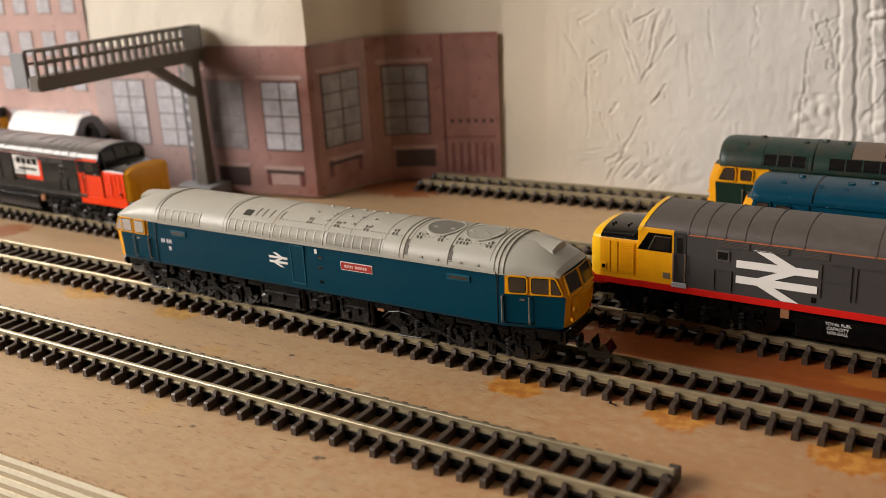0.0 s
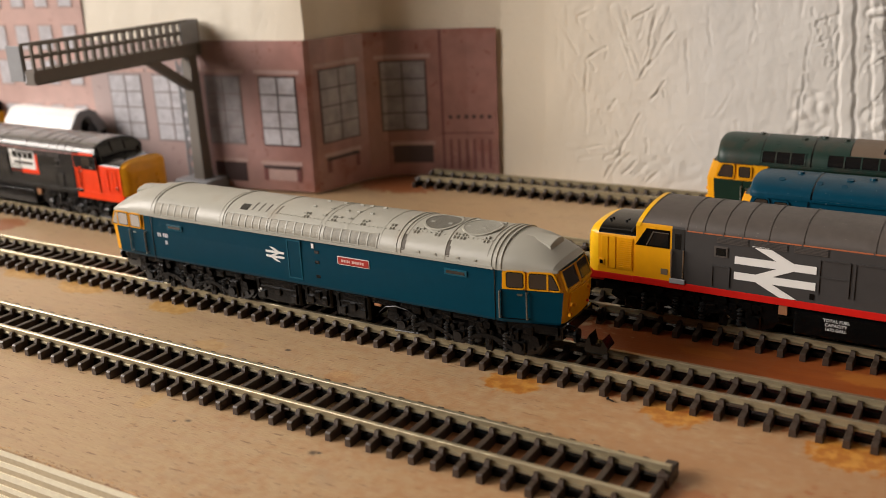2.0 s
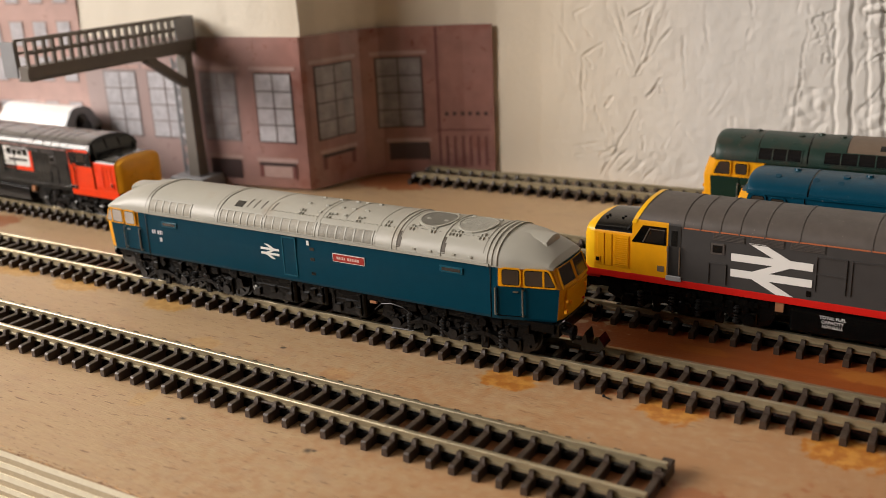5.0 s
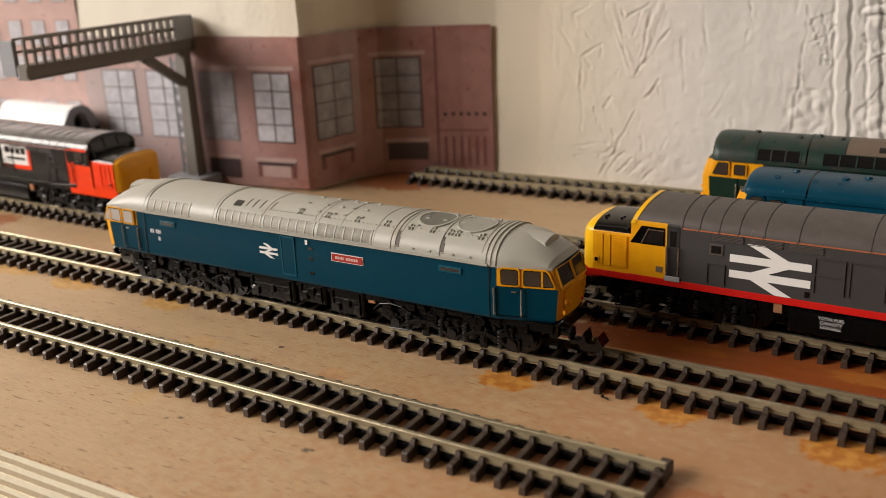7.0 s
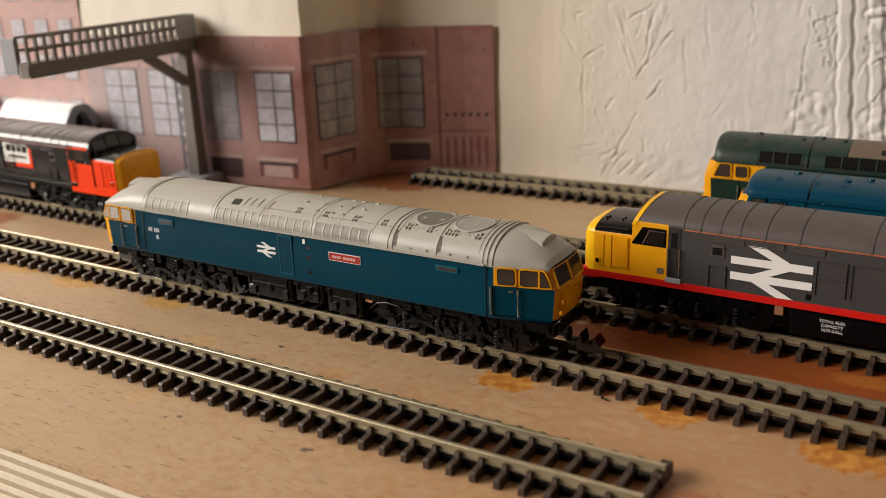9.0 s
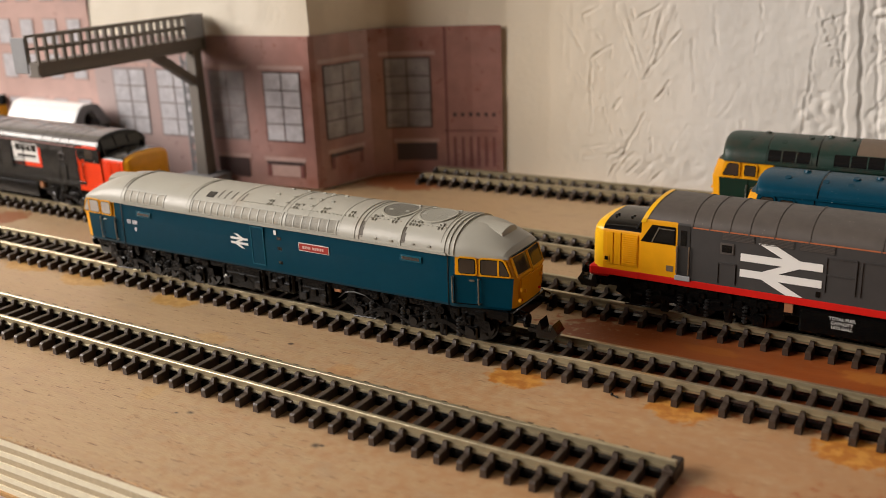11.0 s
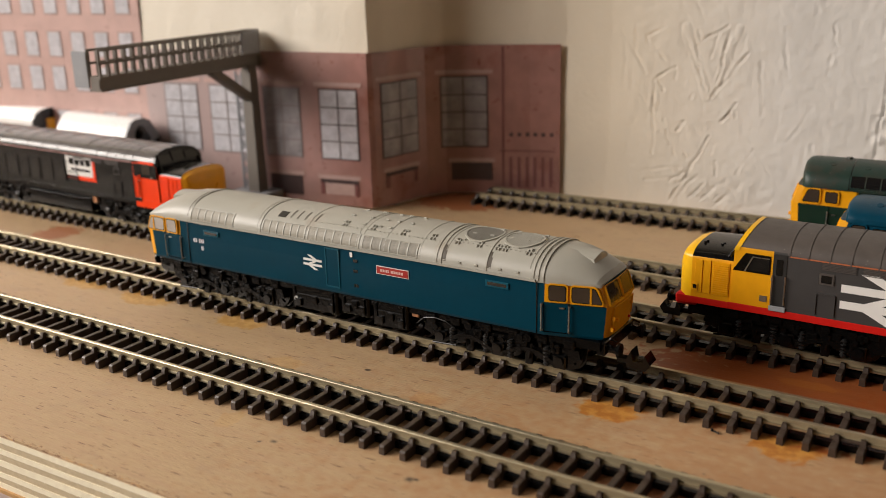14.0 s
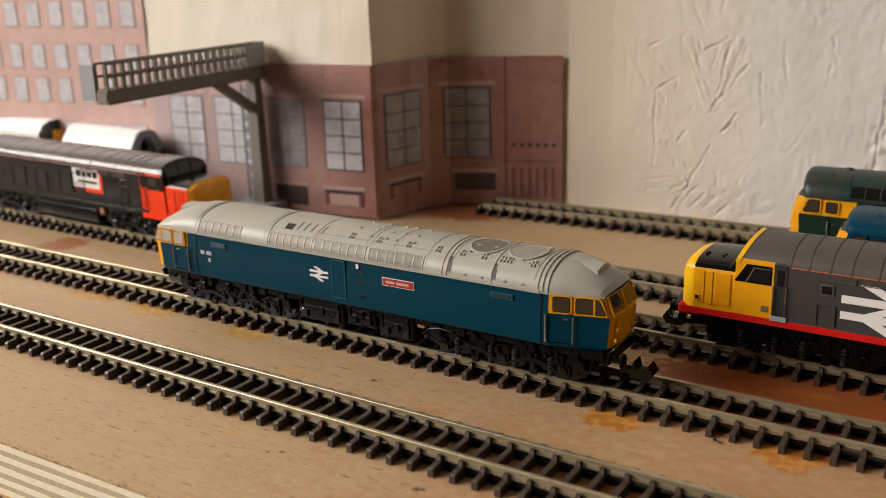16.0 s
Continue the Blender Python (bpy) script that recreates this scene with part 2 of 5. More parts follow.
    # dark knots
    for x, y, r in ((-98.1, 112.8, 1.5), (-127.5, 111.9, 1.2), (-130, 110.6, 0.7), (-55.0, 138.5, 0.45), (-130.8, 146.4, 0.9), (-97.0, 113.2, 0.8)):
        grain = mixed(op("MULTIPLY", blob(x, y, r, r * 0.8, 0.8), 0.9), grain, (0.06, 0.04, 0.03))
    nt.links.new(grain, b.inputs["Base Color"])
    b.inputs["Roughness"].default_value = 0.42
    bp = nt.nodes.new("ShaderNodeBump")
    bp.inputs["Strength"].default_value, bp.inputs["Distance"].default_value = 0.25, 0.0003
    nt.links.new(op("ADD", noisy(mapped(1, 6), 500.0), op("MULTIPLY", flecks, -0.5)), bp.inputs["Height"])
    nt.links.new(bp.outputs["Normal"], b.inputs["Normal"])
    return m


BOARD = board_material()


# ---- mesh helpers (millimetres) ----
def part(name, bm, material, parent=None, label="", smooth=False):
    """Links a bmesh, drawn in millimetres, as one mesh object under its thing or part."""
    bmesh.ops.recalc_face_normals(bm, faces=bm.faces)
    bm.transform(Matrix.Scale(MM, 4))
    me = bpy.data.meshes.new(name)
    bm.to_mesh(me)
    bm.free()
    for m in material if isinstance(material, (list, tuple)) else (material,):
        me.materials.append(m)
    ob = bare(name, me, parent, label)
    return soft(ob) if smooth else ob


def bare(name, me, parent=None, label=""):
    ob = new(name, me)
    if parent:
        ob.parent = parent
    if label:
        ob["label"] = label
    return ob


def thing(name, m, label, category, group="", kind=""):
    ob = new(name)
    ob.matrix_world = m
    ob.empty_display_size = 0.01
    return tagged(ob, label, category, group, kind)


def at(x, y, z=0.0, rz=0.0):
    return pose(x * MM, y * MM, z * MM, 0, 0, rz)


def box(bm, x0, x1, y0, y1, z0, z1, bevel=0.0):
    vs = [bm.verts.new((x, y, z)) for x in (x0, x1) for y in (y0, y1) for z in (z0, z1)]
    fs = [bm.faces.new([vs[i] for i in q]) for q in ((0, 1, 3, 2), (4, 6, 7, 5), (0, 4, 5, 1), (2, 3, 7, 6), (0, 2, 6, 4), (1, 5, 7, 3))]
    if bevel:
        bmesh.ops.bevel(bm, geom=list({e for f in fs for e in f.edges}), offset=bevel, segments=1, affect="EDGES")
    return bm


def boxes(*rows, bevel=0.0):
    bm = bmesh.new()
    for r in rows:
        box(bm, *r, bevel)
    return bm


def disc(bm, centre, axis, r, length, n=20, r2=None):
    """A cylinder or cone from centre along axis."""
    turn = Vector((0, 0, 1)).rotation_difference(Vector(axis)).to_matrix().to_4x4()
    made = bmesh.ops.create_cone(bm, cap_ends=True, segments=n, radius1=r, radius2=r if r2 is None else r2, depth=length)
    bmesh.ops.transform(bm, verts=made["verts"], matrix=Matrix.Translation(Vector(centre) + Vector(axis).normalized() * length / 2) @ turn)
    return bm


def loft(bm, rings, closed=True, caps=True, mats=None):
    """Skin through rings of equal length. mats(centre) gives a face's material slot."""
    vs = [[bm.verts.new(p) for p in r] for r in rings]
    n = len(rings[0])
    made = []
    for a, c in zip(vs, vs[1:]):
        for i in range(n if closed else n - 1):
            j = (i + 1) % n
            made.append(bm.faces.new((a[i], a[j], c[j], c[i])))
    if caps:
        made += [bm.faces.new(vs[0]), bm.faces.new(list(reversed(vs[-1])))]
    if mats:
        for f in made:
            f.material_index = mats(f.calc_center_median())
    return made


def rod(bm, a, b, r, n=6):
    a, b = Vector(a), Vector(b)
    return disc(bm, a, b - a, r, (b - a).length, n)


def soft(ob, degrees=35):
    """Smooth shading with sharp edges kept."""
    me = ob.data
    bm = bmesh.new()
    bm.from_mesh(me)
    for f in bm.faces:
        f.smooth = True
    for e in bm.edges:
        e.smooth = len(e.link_faces) == 2 and e.calc_face_angle(0.0) < radians(degrees)
    bm.to_mesh(me)
    bm.free()
    return ob


def letters(name, text, size, m, material, parent, label=""):
    cu = bpy.data.curves.new(name, "FONT")
    cu.body, cu.size, cu.extrude, cu.align_x, cu.align_y = text, size * MM, 0.03 * MM, "CENTER", "CENTER"
    cu.materials.append(material)
    ob = new(name, cu)
    ob.parent = parent
    ob.matrix_basis = m
    if label:
        ob["label"] = label
    return ob


# ---- the place ----
# line of the wall in plan: left wall, outer corner, return, rounded inner corner, back wall
WALL = [(-620.0, 200.0), (-300.0, 245.0), (-207.0, 257.5), (-204.5, 264.0), (-203.0, 273.0), (-200.5, 281.0), (-196.0, 287.5), (-189.0, 291.5), (-180.0, 295.0),
        (-168.0, 300.0), (-156.0, 303.5), (-140.0, 305.0), (160.0, 308.0), (700.0, 312.0)]


def along(pts, s):
    """The point at run s along a line in plan, and the direction there."""
    for a, b in zip(pts, pts[1:]):
        d = math.dist(a, b)
        if s <= d or b is pts[-1]:
            k = s / d
            return (a[0] + (b[0] - a[0]) * k, a[1] + (b[1] - a[1]) * k), ((b[0] - a[0]) / d, (b[1] - a[1]) / d)
        s -= d


def run_at(x):
    """The run along the wall at which it passes x."""
    s = 0.0
    for a, b in zip(WALL, WALL[1:]):
        if a[0] <= x <= b[0]:
            return s + math.dist(a, b) * (x - a[0]) / (b[0] - a[0])
        s += math.dist(a, b)
    return s


def on_wall(s, z, off):
    (x, y), (dx, dy) = along(WALL, s)
    return (x + dy * off, y - dx * off, z)


def runs(s0, s1, step):
    """Even steps from s0 to s1, with the wall's own bends."""
    n = max(1, int((s1 - s0) / step))
    at_bends, s = [], 0.0
    for a, b in zip(WALL, WALL[1:]):
        s += math.dist(a, b)
        at_bends.append(s)
    even = [s0 + (s1 - s0) * i / n for i in range(n + 1)]
    return sorted(even + [v for v in at_bends if s0 < v < s1 and min(abs(v - e) for e in even) > 0.05])


def wall_sheet(bm, s0, s1, z0, z1, off, thick=0.12, step=4.0):
    """A thin sheet that follows the wall."""
    rings = []
    for s in runs(s0, s1, step):
        rings.append([on_wall(s, z0, off), on_wall(s, z1, off), on_wall(s, z1, off - thick), on_wall(s, z0, off - thick)])
    loft(bm, rings)
    return bm


def seg_dist(px, pz, a, b):
    vx, vz = b[0] - a[0], b[1] - a[1]
    k = np.clip(((px - a[0]) * vx + (pz - a[1]) * vz) / (vx * vx + vz * vz + 1e-9), 0, 1)
    return np.hypot(px - a[0] - k * vx, pz - a[1] - k * vz), k


def build_walls():
    # back wall with trowelled ridges and gouges, as one height field
    xs = np.arange(-140.0, 100.01, 0.5)
    zs = np.arange(-14.0, 100.01, 0.5)
    X, Z = np.meshgrid(xs, zs)
    H = np.zeros_like(X)
    rng = random.Random(7)
    strokes = []
    # cut lines: ends, width, depth
    for x0, z0, x1, z1, w, d in ((-117, 61, -107, 39, 0.8, 0.6), (-111.7, 54, -101, 61, 0.8, 0.8), (-100.5, 61, -105, 38, 0.8, 0.8), (-95, 52, -106, 37.5, 0.9, 0.5), (-125, 43, -118, 47, 0.9, 0.8),
                                 (-102.3, 30.4, -97.3, 36.5, 0.9, 1.1), (-105.6, 25, -118, 2, 0.8, 0.8), (-127.6, 12.1, -114.5, 14.0, 0.7, 0.6), (-127.6, 8.7, -113.3, 10.7, 0.7, 0.6)):
        strokes.append(((x0, z0), (x1, z1), w, d))
    for x0, z0, x1, z1, w, d in ((-125, 43, -124.6, 18, 0.9, 0.6), (-52.5, 60, -55.5, 20, 0.7, 0.9), (-69.5, 62, -68.8, 52.5, 0.7, 0.7), (-90.6, 50, -89.4, 33, 1.0, 0.3), (-84.3, 60, -82, 45, 1.0, 0.3),
                                 (-137, 59, -128, 45, 1.2, 0.4), (-122, 60, -128, 57, 0.8, 0.6), (-112, 56, -108, 40, 0.8, 0.5), (-107, 50, -104, 58, 0.8, 0.5), (-135.4, 55, -135.4, 38, 1.0, 0.25)):
        strokes.append(((x0, z0), (x1, z1), w, d))
    # crossing cuts beside the raised band
    for x0, z0, x1, z1, w, d in ((-51.5, 56, -45, 58.5, 0.6, 0.9), (-51.5, 56, -47, 44, 0.6, 1.0), (-49, 58, -45.5, 43, 0.6, 0.9), (-45, 57, -48.5, 43, 0.6, 0.8), (-53, 49, -46, 52, 0.6, 0.6),
                                 (-38, 42, -29, 47, 0.6, 1.0), (-37, 52, -31, 44, 0.6, 0.8), (-36, 30, -30, 38, 0.6, 0.9), (-37, 24, -32, 20, 0.6, 0.8)):
        strokes.append(((x0, z0), (x1, z1), w, d))
    # slanting trowel marks near the foot, short nicks and faint drags
    for k in range(11):
        x, z = -113 + k * 1.5 + rng.uniform(-1, 1), 14 - k * 0.9 + rng.uniform(-1.5, 1.5)
        strokes.append(((x, z), (x - rng.uniform(3, 6), z - rng.uniform(4, 8)), 0.8, rng.uniform(0.4, 0.9)))
    for _ in range(26):
        x, z, g = rng.uniform(-128, -96), rng.uniform(8, 58), rng.uniform(40, 130)
        l = rng.uniform(2, 5)
        strokes.append(((x, z), (x + l * math.cos(radians(g)), z + l * math.sin(radians(g))), rng.uniform(0.6, 1.0), rng.uniform(0.3, 0.7)))
    for _ in range(70):
        x, z, g = rng.uniform(-138, 80), rng.uniform(2, 125), rng.choice((88, 92, 60, 115, 2)) + rng.uniform(-8, 8)
        l = rng.uniform(5, 22)
        strokes.append(((x, z), (x + l * math.cos(radians(g)), z + l * math.sin(radians(g))), rng.uniform(0.8, 1.4), rng.uniform(0.08, 0.28)))
    for a, b, w, h in strokes:
        w *= 0.72
        wob = 0.3 * np.sin(X * 0.5 + Z * 0.4 + a[0]) + 0.18 * np.sin(X * 1.9 - Z * 1.3 + a[1])
        d, k = seg_dist(X + wob, Z + 0.25 * np.cos(X * 0.5), a, b)
        H += 0.85 * h * (0.42 * np.exp(-((d - w * 0.95) / (w * 0.55)) ** 2) - 1.15 * np.exp(-(d / (w * 0.6)) ** 2)) * (0.65 + 0.35 * np.sin(k * 7 + a[1]))
    # raised bands like timbers, with cut edges
    for x0, z0, x1, z1, w in ((-43.8, 66, -39.8, 8, 2.1), (-35.5, 66, -30, 8, 1.9), (-20, 66, -12, 8, 2.2), (-37, 58.6, -10, 60.5, 1.2), (-107, 38, -115, 60, 1.6), (-105.5, 38, -98, 60, 1.2)):
        d, k = seg_dist(X + 0.25 * np.sin(Z * 0.7 + x0), Z + 0.2 * np.sin(X * 0.8), (x0, z0), (x1, z1))
        t = np.clip((w - d) / 0.55, 0, 1)
        H += (0.42 if x0 > -60 else 0.12) * (t * t * (3 - 2 * t)) - 0.55 * np.exp(-((d - w - 0.25) / 0.32) ** 2) * (1 if x0 > -60 else 0.22)
    # lumpy creased plaster between the bands
    for j in range(X.shape[0]):
        for i in range(X.shape[1]):
            x, z = X[j, i], Z[j, i]
            lump = (-58 < x < -45 and 14 < z < 35.5) or (-118 < x < -84 and z < 13 - 0.25 * abs(x + 101)) or (-37.5 < x < -6 and (z < 32 or z > 46))
            if lump:
                n1 = noise.noise(Vector((x * 0.20, z * 0.20, 8.0)))
                n2 = noise.noise(Vector((x * 0.28 + 9, z * 0.23, 3.0)))
                H[j, i] += (0.75 if x > -60 else 0.35) * (abs(n1) ** 0.6 - 0.4) + (0.55 if x > -60 else 0.25) * (abs(n2) ** 0.6 - 0.4)
    for j in range(X.shape[0]):
        for i in range(X.shape[1]):
            p = Vector((X[j, i] * 0.035, Z[j, i] * 0.035, 0.3))
            H[j, i] += 0.5 * noise.noise(p) + 0.14 * noise.noise(p * 4.1) + 0.10 * noise.noise(p * 12.0) + 0.06 * noise.noise(Vector((p.x * 26, p.z * 26 + p.y * 9, 2.0)))
    nx, nz = len(xs), len(zs)
    yb = 305.0 + (X + 140.0) * 0.01
    # fades into the smooth wall at its left end
    H *= np.clip((X + 140.0) / 8.0, 0, 1)
    verts = np.stack([X, yb - H, Z], -1).reshape(-1, 3) * MM
    faces = [(j * nx + i, j * nx + i + 1, (j + 1) * nx + i + 1, (j + 1) * nx + i) for j in range(nz - 1) for i in range(nx - 1)]
    me = bpy.data.meshes.new("wall_north")
    me.from_pydata(verts.tolist(), [], faces)
    me.materials.append(PLASTER)
    me.shade_smooth()
    tagged(bare("wall_north", me), "white plastered wall with rough trowelled ridges and scratches", "wall", kind="structure")
    # wall behind it and round the corner, thick
    bm = bmesh.new()
    s_a, s_b = run_at(-139.9), run_at(700.0)
    wall_sheet(bm, s_a, s_b, -800, 1500, -2.2, 60.0, 40.0)
    tagged(part("wall_north_back", bm, PLASTER), "white plastered wall behind the layout", "wall", kind="structure")
    bm = bmesh.new()
    rings = []
    for s in runs(run_at(-420.0), run_at(-139.9), 2.0):
        fade = min(1.0, (run_at(-139.9) - s) / 12.0)
        rings.append([on_wall(s, z, fade * 0.35 * noise.noise(Vector((s * 0.08, z * 0.08, 1.0))) + fade * 0.2 * noise.noise(Vector((s * 0.3, z * 0.3, 5.0)))) for z in np.arange(-14.0, 130.1, 3.0)])
    loft(bm, rings, closed=False, caps=False)
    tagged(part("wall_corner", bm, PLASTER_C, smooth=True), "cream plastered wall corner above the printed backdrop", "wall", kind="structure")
    bm = bmesh.new()
    wall_sheet(bm, 0.0, run_at(-139.8), -800, 1500, -1.5, 60.0, 6.0)
    tagged(part("wall_corner_back", bm, PLASTER_C), "cream plastered wall round the corner", "wall", kind="structure")


def build_room():
    """Plain room round the table: side walls with a window opening, floor and ceiling."""
    zf, zc = -760, 1500
    x0, x1, y0, y1 = -1150, 1500, -1900, 400
    planks = bmesh.new()
    box(planks, x0, x1, y0, y1, zf - 40, zf - 4)
    floor = tagged(part("floor", planks, FLOOR), "pale pinkish boarded floor below the table", "floor", kind="structure")
    for i in range(14):
        x = x0 + i * 187.5
        part("plank", boxes((x + 2, x + 185.5, y0, y1, zf - 6, zf), bevel=1.5), FLOOR, floor)
    tagged(part("ceiling", boxes((x0 - 60, x1 + 60, y0 - 60, y1 + 60, zc, zc + 40)), ROOM), "plain tan ceiling", "ceiling", kind="structure")
    tagged(part("wall_south", boxes((x0 - 60, x1 + 60, y0 - 60, y0, zf, zc)), ROOM), "plain painted room wall", "wall", kind="structure")
    tagged(part("wall_east", boxes((x1, x1 + 60, y0, y1, zf, zc)), ROOM), "plain painted room wall", "wall", kind="structure")
    wy0, wy1, wz0, wz1 = -1290, 70, 270, 1210
    tagged(part("wall_west", boxes((x0 - 60, x0, y0, wy0, zf, zc), (x0 - 60, x0, wy1, y1, zf, zc), (x0 - 60, x0, wy0, wy1, zf, wz0), (x0 - 60, x0, wy0, wy1, wz1, zc)), ROOM),
           "plain painted room wall with a window opening", "wall", kind="structure")
    win = thing("window_1", at(x0, 0, 0), "white framed window letting in daylight", "window", kind="structure")
    part("window_frame", boxes((-40, 0, wy0, wy0 + 45, wz0, wz1), (-40, 0, wy1 - 45, wy1, wz0, wz1), (-40, 0, wy0 + 45, wy1 - 45, wz0, wz0 + 45), (-40, 0, wy0 + 45, wy1 - 45, wz1 - 45, wz1), (-38, -2, -628, -592, wz0 + 45, wz1 - 45), bevel=3), WHITE, win)


def build_board():
    bm = bmesh.new()
    x0, x1, y0, y1 = -620, 420, 96.0, 318.0
    box(bm, x0, x1, y0, y1, -12.0, -0.02)
    top = [bm.verts.new(p) for p in ((x0, 88.7, 0), (x1, 88.7, 0), (x1, y1, 0), (x0, y1, 0), (x0, 88.7, -0.55), (x1, 88.7, -0.55))]
    bm.faces.new(top[:4])
    bm.faces.new((top[0], top[4], top[5], top[1]))
    board = tagged(part("baseboard_top", bm, BOARD), "beech-faced plywood baseboard with glue stains and knots", "baseboard", kind="structure")
    z, y = -0.55, 88.6
    rng = random.Random(3)
    for i, (t, m) in enumerate(((1.25, PLY_L), (1.35, PLY_D), (1.2, PLY_L), (1.35, PLY_D), (1.45, PLY_L), (1.4, PLY_D), (1.2, PLY_L), (1.25, PLY_D), (1.2, PLY_L), (0.8, PLY_R))):
        bm = bmesh.new()
        rings = []
        for k in range(131):
            x = x0 + (x1 - x0) * k / 130
            e = y + 0.18 * noise.noise(Vector((x * 0.2, i * 3.1, 0))) + (0.12 if m is PLY_D else 0.0) - (0.5 if m is PLY_R else 0.0)
            rings.append([(x, e, z), (x, e, z - t), (x, 95.9, z - t), (x, 95.9, z)])
        loft(bm, rings)
        part("ply_layer", bm, m, board, "torn orange bottom veneer" if m is PLY_R else "")
        z -= t
    # splintered top edge
    for material, count in ((PLY_R, 420), (SPLINTER, 520)):
      bm = bmesh.new()
      for _ in range(count):
        x = rng.uniform(-330, 60)
        l, d = rng.uniform(0.5, 3.2), rng.uniform(0.15, 0.5)
        y = 88.75 - rng.uniform(-0.7, 0.25)
        z = rng.uniform(0.02, 0.14)
        vs = [bm.verts.new(p) for p in ((x, y, z - 0.25), (x + l, y + rng.uniform(-0.2, 0.2), z - 0.25), (x + l * 0.7, y + d, z - 0.22), (x + l * 0.4, y + d * 0.4, z))]
        for q in ((0, 1, 3), (1, 2, 3), (2, 0, 3), (0, 2, 1)):
            bm.faces.new([vs[k] for k in q])
      tagged(part("edge_splinters", bm, material, board), kind="stuff")
    bm = bmesh.new()
    for _ in range(180):
        x, l = rng.uniform(-330, 0), rng.uniform(0.3, 1.0)
        box(bm, x, x + l, 88.0, 88.2, -12.7, -12.7 + rng.uniform(0.15, 0.45))
    tagged(part("edge_chips", bm, SPLINTER, board), kind="stuff")


def build_panelling():
    """Painted vertical boarding on the wall below the layout."""
    s0 = run_at(-420.0)
    base = thing("wall_panelling", at(0, 0, 0), "pinkish white vertical boarding on the wall below the table", "wall panelling", kind="structure")
    for k in range(10):
        bm = bmesh.new()
        a = s0 + k * 31.0
        wall_sheet(bm, a + 0.25, a + 30.75, -760, -16, 2.0, 3.0, 30.0)
        part("boarding", bm, PANEL, base)


build_room()
build_walls()
build_board()
build_panelling()

# ---- track ----
# line: y of the near sleeper ends at x = 0 and how it grows to the left, first and last x
LINES = {"a": (116.05, 0.016, -470, -38.2, 4.52), "b": (154.4, 0.013, -470, 111.2, 4.469), "c": (186.0, 0.033, -470, 130.9, 4.52), "d": (218.0, 0.030, -470, 130, 4.5), "e": (282.0, -0.025, -178.5, 60, 4.5),
         "f": (249.5, 0.0, -74, 130, 4.5)}
RAIL_TOP = 3.7


def line_at(key, x):
    """Centre of a track at x, and its turn in degrees."""
    y0, k, *_ = LINES[key]
    return y0 - k * x + 8.75, -math.degrees(math.atan(k))


def sleeper_mesh():
    bm = bmesh.new()
    rings = []
    for y, z, w in ((-9.05, 1.5, 0.62), (-8.75, 1.8, 0.68), (-6.2, 1.9, 0.68), (6.2, 1.9, 0.68), (8.75, 1.8, 0.68), (9.05, 1.5, 0.62)):
        rings.append([(-w, y, 0.0), (-w * 0.9, y, z - 0.15), (-w * 0.75, y, z), (w * 0.75, y, z), (w * 0.92, y, z - 0.15), (w, y, 0.0)])
    loft(bm, rings)
    for s in (-1, 1):
        for o in (-0.85, 0.85):
            y = s * 4.95 + o
            loft(bm, [[(-w, y - d, z), (w, y - d, z), (w, y + d, z), (-w, y + d, z)] for w, d, z in ((0.60, 0.75, 1.7), (0.50, 0.60, 2.3), (0.40, 0.35, 2.95))])
    bmesh.ops.recalc_face_normals(bm, faces=bm.faces)
    bm.transform(Matrix.Scale(MM, 4))
    me = bpy.data.meshes.new("sleeper")
    bm.to_mesh(me)
    bm.free()
    me.materials.append(SLEEPER)
    return me


SLEEPER_MESH = sleeper_mesh()


def build_track(key, label):
    _, _, xa, xb, pitch = LINES[key]
    yc, turn = line_at(key, 0.0)
    track = thing("track", at(0, yc, 0.03, turn), label, "railway track", "tracks on the baseboard", "structure")
    track["kind"] = "structure"
    for s in (-1, 1):
        bm = bmesh.new()
        y = s * 4.95
        prof = [(-0.6, 1.85), (-0.6, 2.1), (-0.26, 2.3), (-0.22, 3.05), (-0.46, 3.2), (-0.46, 3.6), (-0.36, 3.7), (0.36, 3.7), (0.46, 3.6), (0.46, 3.2), (0.22, 3.05), (0.26, 2.3), (0.6, 2.1), (0.6, 1.85)]
        loft(bm, [[(x, y + py, pz) for py, pz in prof] for x in (xa, xb)], mats=lambda c: 1 if 2.35 < c.z < 3.5 else 0)
        part("rail", bm, (RAIL, RAIL_S), track, "tarnished nickel silver rail")
        bm = bmesh.new()
        box(bm, xa, xb, y - 0.75, y + 0.75, 0.0, 1.2)
        part("sleeper_web", bm, BLACKM, track)
    if key == "a":
        part("end_clip", boxes((xb - 1.9, xb + 0.2, 3.2, 8.6, 0.0, 2.6), bevel=0.25), SLEEPER, track)
    for x in {"a": (-113.0,), "b": (-35.0, -200.0), "c": (-64.0,), "d": (), "e": (-120.0,), "f": ()}[key]:
        for s in (-1, 1):
            part("rail_joiner", boxes((x - 3.5, x + 3.5, s * 4.95 - 0.95, s * 4.95 + 0.95, 1.9, 2.3), bevel=0.1), SLEEPER, track, "dark rail joiner")
    n = int((xb - xa) / pitch)
    for i in range(n + 1):
        ob = bare("sleeper", SLEEPER_MESH, track)
        ob.location = ((xb - 1.0 - i * pitch) * MM, 0, 0)
    return track


